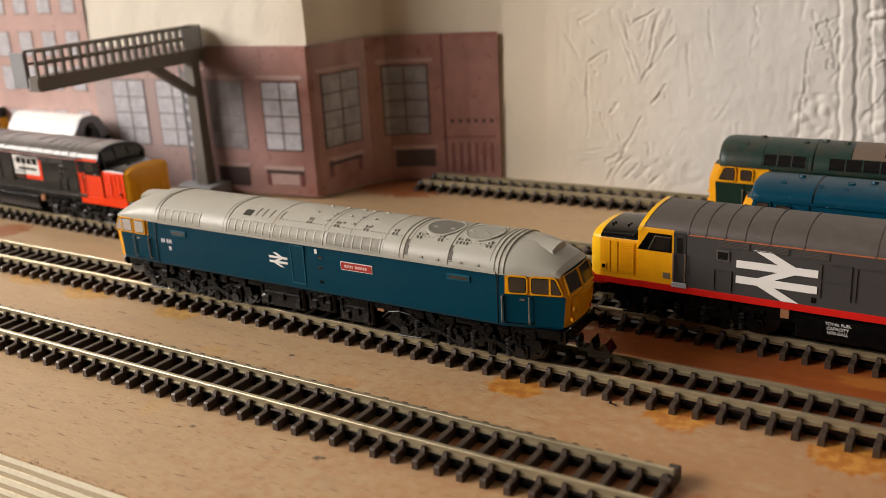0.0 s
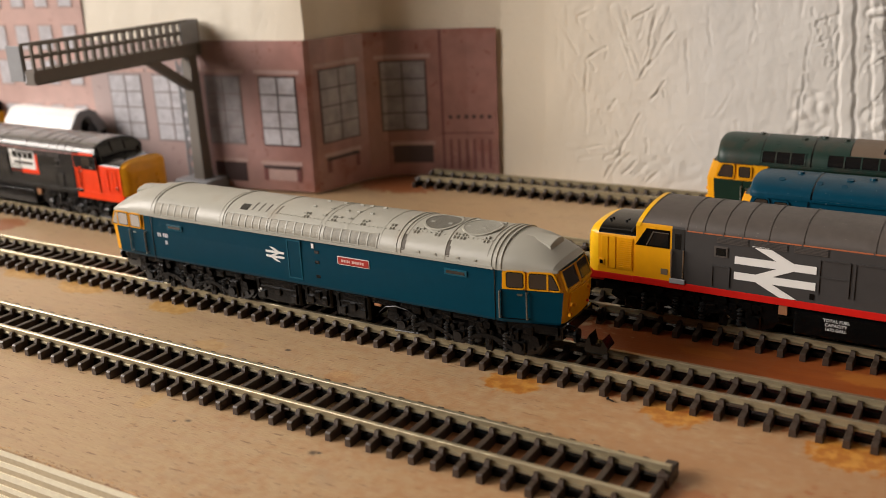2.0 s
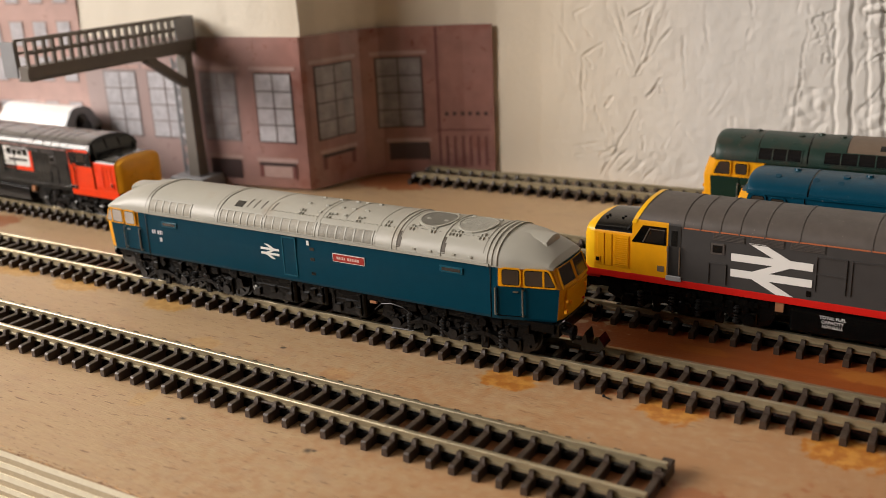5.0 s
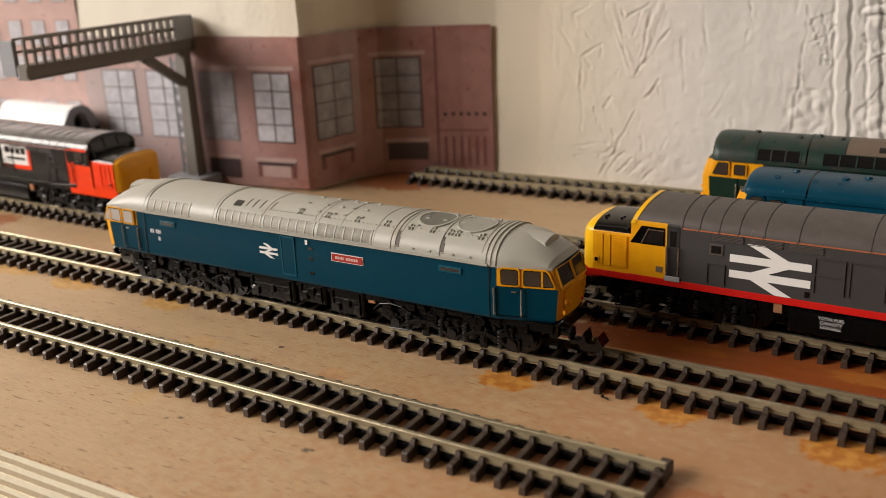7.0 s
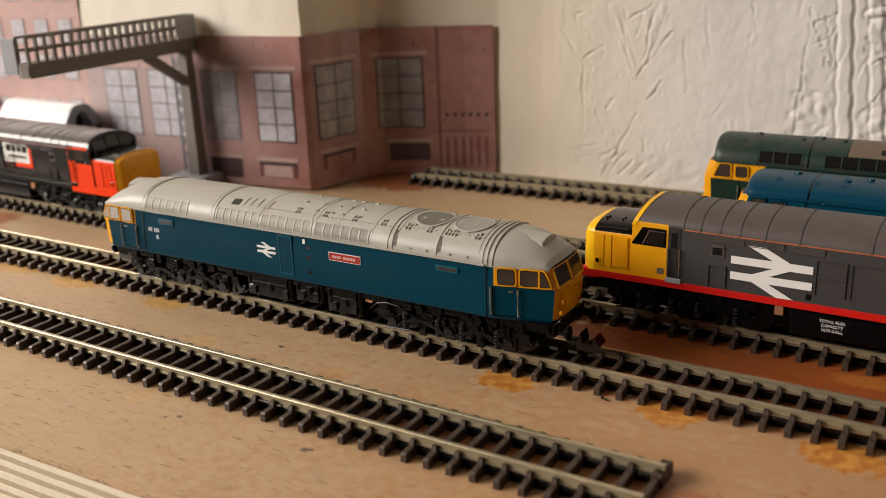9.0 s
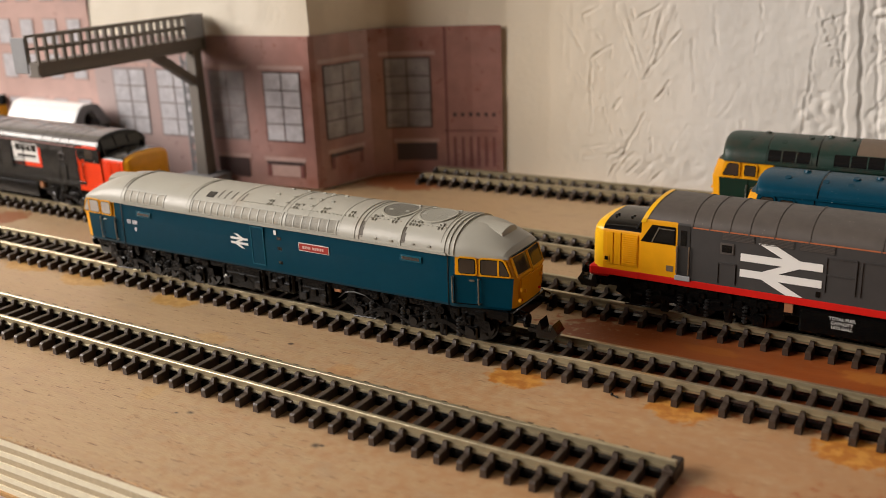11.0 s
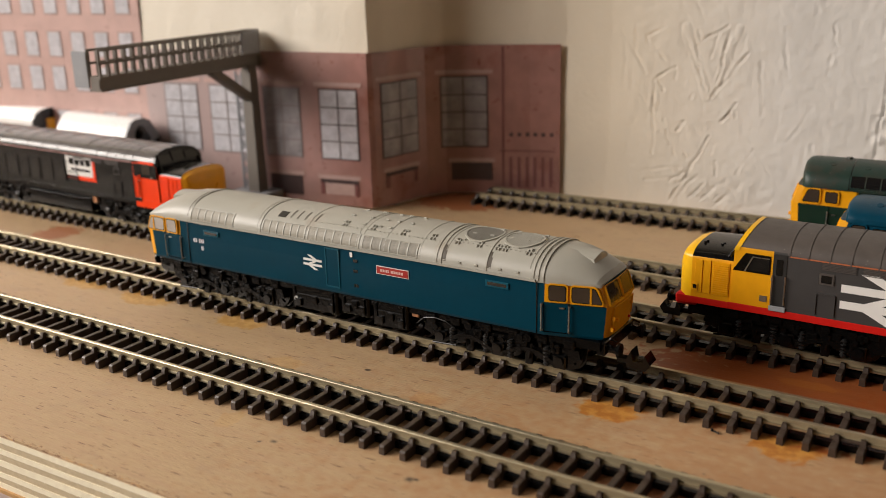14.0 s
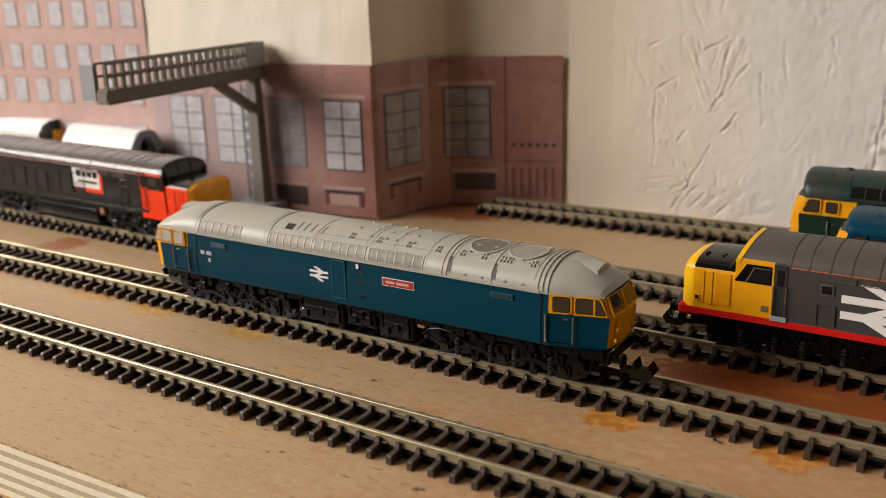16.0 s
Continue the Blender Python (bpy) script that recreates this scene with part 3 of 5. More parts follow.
# ---- rolling stock ----
def cross(w, zb, zc, zt, n=12, power=0.85):
    """Half-round roof section over straight sides, from near sole to far sole."""
    pts = [(-w, zb)]
    for i in range(n + 1):
        a = math.pi * (1 - i / n)
        c, s = math.cos(a), math.sin(a)
        pts.append((w * math.copysign(abs(c) ** power, c), zc + (zt - zc) * abs(s) ** 0.95))
    return pts + [(w, zb)]


def rounded(x0, x1, z0, z1, y0, y1, r):
    """A plate with rounded corners in an x-z plane."""
    pts = []
    for cx, cz, a0 in ((x1 - r, z1 - r, 0), (x0 + r, z1 - r, 90), (x0 + r, z0 + r, 180), (x1 - r, z0 + r, 270)):
        for k in range(4):
            a = radians(a0 + 30 * k)
            pts.append((cx + r * math.cos(a), cz + r * math.sin(a)))
    bm = bmesh.new()
    loft(bm, [[(x, y, z) for x, z in pts] for y in (y0, y1)])
    return bm


def coupling(parent, x, way, z=6.4):
    """A chunky hooked coupling with a rising front lip."""
    bm = bmesh.new()
    d = way
    box(bm, min(x, x + d * 4.0), max(x, x + d * 4.0), -0.9, 0.9, z - 0.7, z + 0.5, 0.15)
    prof = [(2.6, -1.2), (6.4, -1.2), (7.4, 0.3), (6.2, 2.1), (5.8, 0.5), (3.8, 0.5), (3.3, 2.7), (2.4, 0.6)]
    loft(bm, [[(x + d * px, y, z + pz) for px, pz in prof] for y in (-1.8, 1.8)])
    part("coupling", bm, BLACK, parent, "black plastic hook coupling")


def bogie(parent, cx, side, style, spin=None):
    """A three-axle bogie: side frames, axle boxes, springs, brake gear and wheelsets."""
    bm = bmesh.new()
    for s in (-1, 1):
        y = s * 7.4
        prof = [(-18.5, 7.6), (-18.0, 9.6), (-12, 9.9), (-9, 8.6), (-5, 8.4), (-3, 9.8), (5, 9.8), (9, 8.6), (12, 9.9), (18, 9.6), (18.5, 7.6), (16, 6.4), (9.5, 6.2), (7.5, 7.4), (2, 7.4), (0, 6.2), (-4, 7.3), (-8, 6.3), (-16, 6.4)]
        loft(bm, [[(cx + px, y - 0.7, pz) for px, pz in prof], [(cx + px, y + 0.7, pz) for px, pz in prof]])
    box(bm, cx - 17.5, cx + 17.5, -6.6, 6.6, 6.6, 10.6, 0.3)
    frame_part = part("bogie", bm, BLACKM, parent, "black plastic bogie frame")
    ax = (-14.0, 0.0, 14.0) if style == 47 else (-13.5, -0.5, 13.5)
    for a in ax:
        ab = part("axle_box", boxes((cx + a - 1.5, cx + a + 1.5, side * 8.1 - 0.7, side * 8.1 + 0.7, 5.2, 8.2), bevel=0.25), BLACK, frame_part)
        bm = bmesh.new()
        disc(bm, (cx + a, side * 8.4, 6.9), (0, side, 0), 1.1, 0.9, 10)
        part("axle_cover", bm, BLACK, frame_part)
        for o in (-2.9, 2.9) if abs(a) < 1 else (2.9 if a < 0 else -2.9,):
            bm = bmesh.new()
            rings = []
            for k in range(22):
                r = 0.78 if (k // 2) % 2 else 0.45
                z = 5.3 + k * 0.19
                rings.append([(cx + a + o + r * math.cos(t * math.pi / 4), side * 8.3 + r * math.sin(t * math.pi / 4), z) for t in range(8)])
            loft(bm, rings)
            part("spring", bm, STEEL_D, frame_part, "coil spring")
    bm = bmesh.new()
    rng = random.Random(int(cx * 7) + style)
    for k in range(16):
        x = cx + rng.uniform(-17, 17)
        w, h = rng.uniform(0.6, 2.2), rng.uniform(0.8, 2.2)
        z = rng.uniform(6.2, 9.6)
        box(bm, x, x + w, side * 8.3 - 0.5, side * 8.3 + 0.5, z, z + h, 0.15)
    for x0, z0, x1, z1 in ((-16, 5.2, -10, 5.5),):
        rod(bm, (cx + x0, side * 8.7, z0), (cx + x1, side * 8.7, z1), 0.2)
    for a in (-7, 7):
        box(bm, cx + a - 0.9, cx + a + 0.9, side * 7.9 - 0.4, side * 7.9 + 0.4, 4.6, 7.6, 0.2)
        disc(bm, (cx + a, side * 8.2, 10.6), (0, side, 0), 0.9, 0.8, 10)
    # arched equalising beams between the axle boxes
    for x0, x1 in ((-13.0, -1.2), (1.2, 13.0)):
        up = [(cx + x0 + (x1 - x0) * k / 10, 6.6 + 2.0 * math.sin(math.pi * k / 10)) for k in range(11)]
        prof = up + [(x, z - 0.9) for x, z in reversed(up)]
        loft(bm, [[(x, side * o, z) for x, z in prof] for o in (8.0, 8.9)])
    # sand pipes and brake rigging
    for x0, z0, x1, z1 in ((-8.0, 9.6, -7.2, 6.0), (8.0, 9.6, 7.2, 6.0)):
        rod(bm, (cx + x0, side * 8.7, z0), (cx + x1, side * 8.7, z1), 0.22, 6)
    for a in (-15.0, -1.2, 1.2, 12.8):
        disc(bm, (cx + a, side * 8.6, 9.0), (0, side, 0), 0.55, 0.5, 10)
    for a in (-16.5, -10.5, -3.0, 3.5, 10.0, 16.0):
        box(bm, cx + a - 1.2, cx + a + 1.2, side * 8.0 - 0.5, side * 8.0 + 0.5, 9.7, 11.6, 0.2)
    tagged(part("brake_gear", bm, BLACKM, frame_part), kind="stuff")
    for a in ax:
        bm = bmesh.new()
        for s in (-1, 1):
            disc(bm, (0, s * 4.3, 0), (0, s, 0), 3.85, 1.0, 22)
            disc(bm, (0, s * 4.1, 0), (0, s, 0), 4.3, 0.3, 22)
            disc(bm, (0, s * 5.2, 0), (0, s, 0), 1.1, 0.5, 10)
            for k in range(8):
                t = k * math.pi / 4
                rod(bm, (1.0 * math.cos(t), s * 5.4, 1.0 * math.sin(t)), (3.2 * math.cos(t), s * 5.4, 3.2 * math.sin(t)), 0.25, 4)
        disc(bm, (0, -4.5, 0), (0, 1, 0), 0.8, 9.0, 8)
        ws = part("wheelset", bm, BLACK, frame_part, "black wheelset with spoked faces")
        ws.location = ((cx + a) * MM, 0, (RAIL_TOP + 3.85 - 0.05) * MM)
        if spin is not None:
            spin.append(ws)


def class47(name, m, label, side_paint, roof_paint, roof_parts=None, spin=None, cab_side=None, boxy=False, grille_paint=None, line=None, tall=31.2, pale=False, zc=23.4, edge=None, ribs=(-47.8, -24.8, 25.4, 36.2, 48.0), joints=(-48.6, 26.5, 46.2), grilles=None):
    """A boxy twin-cab locomotive with a domed roof over each cab."""
    cab_paint, cab_side, line = YELLOW, cab_side or YELLOW, line or GREY_LINE
    plain = roof_paint[0] if isinstance(roof_paint, (tuple, list)) else roof_paint
    loco = thing(name, m, label, "locomotive", "model locomotives")
    W, ZB, ZW, ZC = 9.4, 12.2, zc - (4.7 if boxy else 4.1), zc
    edge = edge or side_paint
    R = 0.0 if boxy else 2.3
    D = 1.6 if boxy else -0.6
    TP, XC = (0.5, 47.7) if boxy else (3.0, 49.5)

    def taper(x):
        """How far the cab side draws in towards the end."""
        return (TP if x > 0 else 0.4) * max(0.0, (abs(x) - XC) / 13.0)

    L = {ZB: 62.0 + D, ZB + 0.6: 62.5 + D, ZW: 63.0 + D, ZC: 61.5 + D}
    zs = sorted(L)

    def half(z):
        return float(np.interp(z, zs, [L[q] for q in zs]))

    def bow(y):
        return 0.06 * max(0.0, abs(y) - 1.6) + 0.03 * max(0.0, abs(y) - 6.0) ** 2

    def outline(z, w):
        h = half(z)
        side_x = [-h - R + 2.5, -XC - R, -20.0, 20.0, XC, h - 0.8]
        near = [(x, -w + taper(x)) for x in side_x]

        def end(v):
            return [(h - bow(v) - 0.15, -v + 0.4)] + [(h - bow(y), y) for y in (-v + 1.0, -5.2, -1.6, 1.6, 5.2, v - 1.0)] + [(h - bow(v) - 0.15, v - 0.4)]

        nose = end(w - TP)
        far = [(x, w - taper(x)) for x in reversed(side_x)]
        tail = [(-x - R, y) for x, y in reversed(end(w - 0.4))]
        return [(x, y, z) for x, y in near + nose + far + tail]

    def slot(c):
        lip = half(c.z) - 0.95 + (R - 1.0 if c.x < 0 else 0)
        if c.z > ZW and XC < abs(c.x) < lip:
            return 2
        return 1 if abs(c.x) > lip and c.z > ZB + 0.3 else 0

    bm = bmesh.new()
    loft(bm, [outline(z, W - (0.25 if z in (ZB, ZC) else 0.0)) for z in zs], mats=slot)
    shell = part("body", bm, (side_paint, cab_paint, cab_side), loco, "painted body side with yellow cab ends")
    # roof: dome over each cab, flat band between
    sx = [0, 20, 40, 46.5, 50.0, 53.0, 55.2, 56.7, 58.2, 59.5, 60.4]
    top = [29.0, 29.0, 29.0, 28.95, 28.8, 28.4, 27.7, 27.0, 26.2, 25.3, 24.1]
    wid = [W - taper(x) + 0.05 for x in sx]
    wid[-1] -= 0.25
    wid_tail = [W - taper(-x) + 0.05 for x in sx]
    wid_tail[-1] -= 0.25
    sweep = 0.6
    if boxy:
        caps = bmesh.new()
        for x, y in ((-55.0, -4.5), (-46.5, -5.0), (-40.5, -2.0), (-41.0, -5.5), (-36.0, 0.5), (-52.0, 1.0), (-30.5, -1.0)):
            r = math.sqrt(1 - (y / 9.4) ** 2)
            disc(caps, (x, y, 24.1 + (tall - 24.1) * r - 0.35), (0, y * 0.08, 1), 1.0, 0.8, 12, 0.75)
        tagged(part("roof_cap", caps, plain, loco), kind="stuff")
        sweep = 0.9
        sx = [0, 14, 28.5, 46.5, 52.0, 56.0, 59.2, 60.2, 60.8, 61.2, 61.5]
        top = [tall - d for d in (0, 0, 0, 0, 0, 0, 0.05, 0.15, 0.4, 1.0, 2.6)]
        wid = [W, W, W, W, W, W, W, W - 0.1, W - 0.3, W - 0.7, W - 1.2]
        wid_tail = wid
    st = [(-a - R * max(0.0, (a - 46.5) / 13.7), b, c) for a, b, c in zip(sx, top, wid_tail)][:0:-1] + list(zip(sx, top, wid))
    bm = bmesh.new()
    loft(bm, [[(x + math.copysign(sweep * min(1.0, max(0.0, (abs(x) - 50) / 9.0)), x) * (1 - (y / w) ** 2), y, z) for y, z in cross(w, ZC - 0.25, ZC + 0.1, t, 18)] for x, t, w in st],
         mats=(lambda c: roof_parts(c)) if callable(roof_parts) else None)
    soft(part("roof", bm, roof_paint, loco, "domed roof"), 18)

    def rib(x, w=0.5, proud=0.16, material=None, lo=ZC + 0.3, name="roof_rib"):
        bm = bmesh.new()
        pts = cross(W + proud, lo, ZC + 0.1, top[0] + proud, 18)
        loft(bm, [[(x - w / 2, *p) for p in pts], [(x + w / 2, *p) for p in pts]])
        return part(name, bm, material or (plain), loco)

    for x in ribs:
        rib(x)
    for x in joints:
        rib(x, 0.22, 0.03, line, name="roof_joint")
    for x in () if boxy else (24.3, 47.0, 49.2):
        rib(x, 0.4)
    for x in () if boxy else (3.4, 4.6, 10.8, 20.0, -11.0, -25.8):
        rib(x, 0.3, 0.08)

    def on_roof(x, ang, off=0.0):
        """A point on the roof at an angle from the near side, degrees."""
        a = math.pi - radians(ang)
        c, s = math.cos(a), math.sin(a)
        return (x, (W + off) * math.copysign(abs(c) ** 0.85, c), ZC + 0.1 + (top[0] - ZC - 0.1 + off) * abs(s) ** 0.95)

    def roof_patch(bm, x0, x1, a0, a1, off, n=5, th=0.3):
        rings = []
        for i in range(n + 1):
            a = a0 + (a1 - a0) * i / n
            p, q = on_roof(x0, a, off), on_roof(x0, a, off - th)
            rings.append([p, (x1, p[1], p[2]), (x1, q[1], q[2]), q])
        loft(bm, rings)

    # roof grilles along the near side
    for x0, x1, bars, fine in () if grille_paint is False else grilles or ((-47.5, -33.5, 6, 0), (-24.0, -11.3, 6, 0), (-10.4, 4.0, 6, 1), (5.0, 19.4, 6, 2)):
        g = bmesh.new()
        roof_patch(g, x0, x1, 4, 33, 0.06)
        grille = part("roof_grille", g, grille_paint or GRILLE, loco)
        for k in range(bars + 1):
            x = x0 + (x1 - x0) * k / bars
            g = bmesh.new()
            roof_patch(g, x - 0.16, x + 0.16, 3.5, 33.5, 0.16)
            part("grille_bar", g, plain, grille)
        for a in (3.5, 33.0):
            g = bmesh.new()
            roof_patch(g, x0 - 0.2, x1 + 0.2, a, a + 1.6, 0.18, 1)
            part("grille_bar", g, plain, grille)
        if fine:
            g = bmesh.new()
            for k in range(9 if fine == 1 else 12):
                a = 6 + k * (26 / (9 if fine == 1 else 12))
                roof_patch(g, x0 + 0.2, x1 - 0.2, a, a + 0.9, 0.11, 1)
            tagged(part("grille_slat", g, GREY_LINE if fine == 2 and not grille_paint else grille_paint or GRILLE, grille), kind="stuff")
    if not boxy:
        # raised crest over each cab, ending in a sharp front edge
        for e in (-1, 1):
            g = bmesh.new()
            rings = []
            for k in range(9):
                y = -3.2 + 6.4 * k / 8
                xf = 57.2 + 0.25 * (1 - (y / 3.5) ** 2) + (R if e < 0 else 0)
                zf = 28.15 - 0.95 * (y / 3.5) ** 2
                rings.append([(e * 49.6, y * 0.5, 28.0), (e * 50.0, y * 0.5, 28.85 - 0.15 * (y / 3.5) ** 2), (e * xf, y, zf), (e * (xf + 0.15), y, zf - 0.5), (e * (xf + 0.3), y, 25.6)])
            loft(g, rings)
            part("roof_crest", g, plain, loco)
    # panels, filler hole, slots and lifting lugs on the roof
    g = bmesh.new()
    roof_patch(g, -20.9, -18.6, 45, 60, 0.1, 2)
    part("roof_hatch", g, BLACK, loco, "dark open roof hatch")
    for x in () if boxy else (-17.4, -15.4, -13.2, -10.0):
        g = bmesh.new()
        roof_patch(g, x, x + 0.4, 47, 68, 0.08, 3)
        part("roof_slot_or_shadow", g, GREY_LINE, loco)
    # shadows beside two ribs, laid on as thin dark patches
    for x in (26.2, 37.0):
        g = bmesh.new()
        roof_patch(g, x - 0.5, x + 0.45, 8, 30, 0.05, 4)
        roof_patch(g, x - 0.5, x + 0.1, 30, 42, 0.05, 3)
        part("roof_slot_or_shadow", g, RIB_SHADOW, loco)
    clips = bmesh.new()
    for x in () if boxy else (28.0, 33.2, 37.6, 39.2, 44.6, 21.8, 14.2, 6.2, -1.4):
        for a in (50, 58):
            p = on_roof(x, a)
            box(clips, p[0] - 0.55, p[0] - 0.2, p[1] - 0.5, p[1] + 0.5, p[2] - 0.4, p[2] + 0.22, 0.08)
            box(clips, p[0] + 0.2, p[0] + 0.55, p[1] - 0.5, p[1] + 0.5, p[2] - 0.4, p[2] + 0.22, 0.08)
    if not boxy:
        tagged(part("roof_clip", clips, plain, loco), kind="stuff")
    lug = bmesh.new()
    rng = random.Random(11)
    for x in (-2.0, 3.2, 10.5, 14.5, 29.5, 33.5, 38.5, 42.2, 45.0, 7.5):
        for a in (58, 78, 102):
            p = on_roof(x + rng.uniform(-0.6, 0.6), a)
            box(lug, p[0] - 0.5, p[0] + 0.5, p[1] - 0.25, p[1] + 0.25, p[2] - 0.3, p[2] + 0.35, 0.1)
    for x in (30, 34, 39.5, 43.5):
        p = on_roof(x, 9)
        box(lug, p[0] - 0.4, p[0] + 0.4, p[1] - 0.25, p[1] + 0.3, p[2] - 0.2, p[2] + 0.25, 0.08)
    tagged(part("roof_lug", lug, plain, loco), kind="stuff")
    rivets = bmesh.new()
    for x0, x1, a in ((5, 24, 47), (27, 36, 52), (37, 46, 52), (-10, 4, 47)):
        k = x0
        while k < x1:
            p = on_roof(k, a)
            box(rivets, p[0] - 0.12, p[0] + 0.12, p[1] - 0.12, p[1] + 0.12, p[2] - 0.1, p[2] + 0.14)
            k += 1.1
    tagged(part("rivet", rivets, plain, loco), kind="stuff")
    def roof_z(y):
        c = min(1.0, abs(y) / W) ** (1 / 0.85)
        return ZC + 0.1 + (top[0] - ZC - 0.1) * math.sqrt(1 - c * c) ** 0.95

    for x, mesh in ((31.8, FAN), (41.2, GRILLE)):
        yc, n = -1.4, 30
        g = bmesh.new()
        loft(g, [[(x + r * math.cos(t), yc + r * math.sin(t), roof_z(yc + r * math.sin(t)) + 0.10) for t in [2 * math.pi * i / n for i in range(n)]] for r in (0.05, 1.3, 2.6, 4.0)])
        fan = part("roof_fan", g, mesh if not grille_paint else plain, loco, "round roof fan grille")
        g = bmesh.new()
        loft(g, [[(x + r * math.cos(t), yc + r * math.sin(t), roof_z(yc + r * math.sin(t)) + z) for r, z in ((4.3, -0.1), (4.3, 0.28), (3.9, 0.28), (3.9, -0.1))] for t in [2 * math.pi * i / n for i in range(n + 1)]], caps=False)
        part("fan_ring", g, plain, fan)
        g = bmesh.new()
        for k in range(-9, 10):
            y = yc + k * 0.4
            half_x = math.sqrt(max(0.0, 3.85 ** 2 - (k * 0.4) ** 2))
            z = roof_z(y)
            box(g, x - half_x, x + half_x, y - 0.07, y + 0.07, z + 0.05, z + 0.2)
        for k in range(-9, 10):
            half_y = math.sqrt(max(0.0, 3.85 ** 2 - (k * 0.4) ** 2))
            loft(g, [[(x + k * 0.4 - 0.06, y, roof_z(y) + 0.06), (x + k * 0.4 + 0.06, y, roof_z(y) + 0.06), (x + k * 0.4 + 0.06, y, roof_z(y) + 0.19), (x + k * 0.4 - 0.06, y, roof_z(y) + 0.19)] for y in [yc - half_y + 2 * half_y * m / 6 for m in range(7)]])
        tagged(part("fan_bar", g, line if mesh is FAN else plain, fan), kind="stuff")

    def side_panel(name, x0, x1, z0, z1, material, proud=0.15, parent=loco, bevel=0.0, label="", side=-1, rr=0.0, rake=0.0):
        y = side * (W + 0.02)
        if rr:
            g = rounded(x0, x1, z0, z1, y, y + side * proud, rr)
            for v in g.verts:
                if rake * (v.co.x - (x0 + x1) / 2) > 0:
                    v.co.x -= rake * (v.co.z - z0) / (z1 - z0)
        else:
            g = boxes((x0, x1, min(y, y + side * proud), max(y, y + side * proud), z0, z1), bevel=bevel)
        for v in g.verts:
            v.co.y -= side * taper(v.co.x + (R if v.co.x < 0 else 0.0))
        return part(name, g, material, parent, label)

    side_panel("cantrail_strip", -47.6, 47.6, ZC - 0.25, ZC + 0.3, plain, 0.22)
    # cab side windows and doors, both cabs, camera side
    for e in (-1, 1):
        def ex(a, b):
            return (a, b) if e > 0 else (-b - R, -a - R)

        for a, b, z0, z1, nm in ((52.4, 55.4, ZC - 3.8, ZC - 0.9, 0), (56.9, 61.2, ZC - 4.0, ZC - 0.6, 1)) if boxy else ((50.5, 53.9, ZC - 3.6, ZC - 0.4, 0), (55.0, 61.0, ZC - 3.6, ZC - 0.4, 1)):
            x0, x1 = ex(a, b)
            fr = side_panel("window_frame", x0 - 0.35, x1 + 0.35, z0 - 0.35, z1 + 0.35, cab_side, 0.28, rr=0.7, rake=1.5 * e * nm)
            side_panel("gasket", x0 - 0.05, x1 + 0.05, z0 - 0.05, z1 + 0.05, BLACK, 0.3, parent=fr, rr=0.5, rake=1.5 * e * nm)
            side_panel("pane", x0 + 0.1, x1 - 0.1, z0 + 0.1, z1 - 0.1, GLASS_L if pale and e < 0 else GLASS, 0.34, parent=fr, rr=0.45, label="cab window glazing", rake=1.5 * e * nm)
            if nm and not boxy:
                c = ex(58.5, 58.85)
                side_panel("glazing_bar", c[0], c[1], z0, z1, cab_side, 0.42, parent=fr)
        x0, x1 = ex(49.3, 54.3)
        door = side_panel("cab_door", x0, x1, 13.2, ZW, side_paint, 0.05, label="cab door")
        for a in (49.1, 54.6):
            x = a if e > 0 else -a - R
            y = -(W + 0.55) + taper(a * e)
            g = bmesh.new()
            rod(g, (x, y, 13.3), (x, y, 19.0), 0.17)
            box(g, x - 0.2, x + 0.2, y, y + 0.6, 13.2, 13.5)
            box(g, x - 0.2, x + 0.2, y, y + 0.6, 18.7, 19.0)
            part("handrail", g, STEEL, loco, "thin metal handrail")
        a = ex(52.6, 53.6)
        side_panel("door_handle", a[0], a[1], 18.2, 18.5, STEEL, 0.3, parent=door)
        for dx0, dx1, z0, z1 in ((x0 - 0.1, x0 + 0.1, 13.1, ZW), (x1 - 0.1, x1 + 0.1, 13.1, ZW), (x0, x1, 13.0, 13.2)):
            side_panel("door_joint", dx0, dx1, z0, z1, BLACK, 0.07, parent=door)
    xk = 47.9
    side_panel("body_joint", xk - 0.12, xk + 0.12, ZB + 0.2, ZC - 0.2, BLACK, 0.05)
    side_panel("body_joint", -xk - R * 0.45 - 0.12, -xk - R * 0.45 + 0.12, ZB + 0.2, ZC - 0.2, BLACK, 0.05)
    # middle door, vents, steps
    door = side_panel("engine_room_door", -5.4, -1.6, 13.8, 22.6, side_paint, 0.06, label="body side door")
    for a in ((-5.5, -5.2, 13.7, 22.7), (-1.8, -1.5, 13.7, 22.7), (-5.5, -1.5, 22.5, 22.8), (-5.5, -1.5, 13.5, 13.8)):
        side_panel("door_frame", *a, edge, 0.16, parent=door)
    for x0, x1, z0, z1 in ((36.2, 41.6, 20.5, 21.9), (-43.5, -38.4, 20.4, 21.8)):
        v = side_panel("side_vent", x0, x1, z0, z1, edge, 0.16, bevel=0.06)
        side_panel("vent_slot", x0 + 0.5, x1 - 0.5, z0 + 0.35, z1 - 0.35, GLASS_D, 0.2, parent=v)
    for z in (14.6, 18.0, 20.4):
        side_panel("step_recess", 2.4, 3.6, z, z + 0.7, BLACK, 0.05)
    # ends
    for e in (-1, 1):
        def patch(nm, y0, y1, z0, z1, material, off=0.15, parent=loco, lab="", n=6):
            g = bmesh.new()
            rings = []
            for i in range(n + 1):
                y = y0 + (y1 - y0) * i / n
                rings.append([(e * (half(z) - bow(y) + o + (R if e < 0 else 0)), y, z) for z, o in ((z0, off), (z1, off), (z1, off - 0.6), (z0, off - 0.6))])
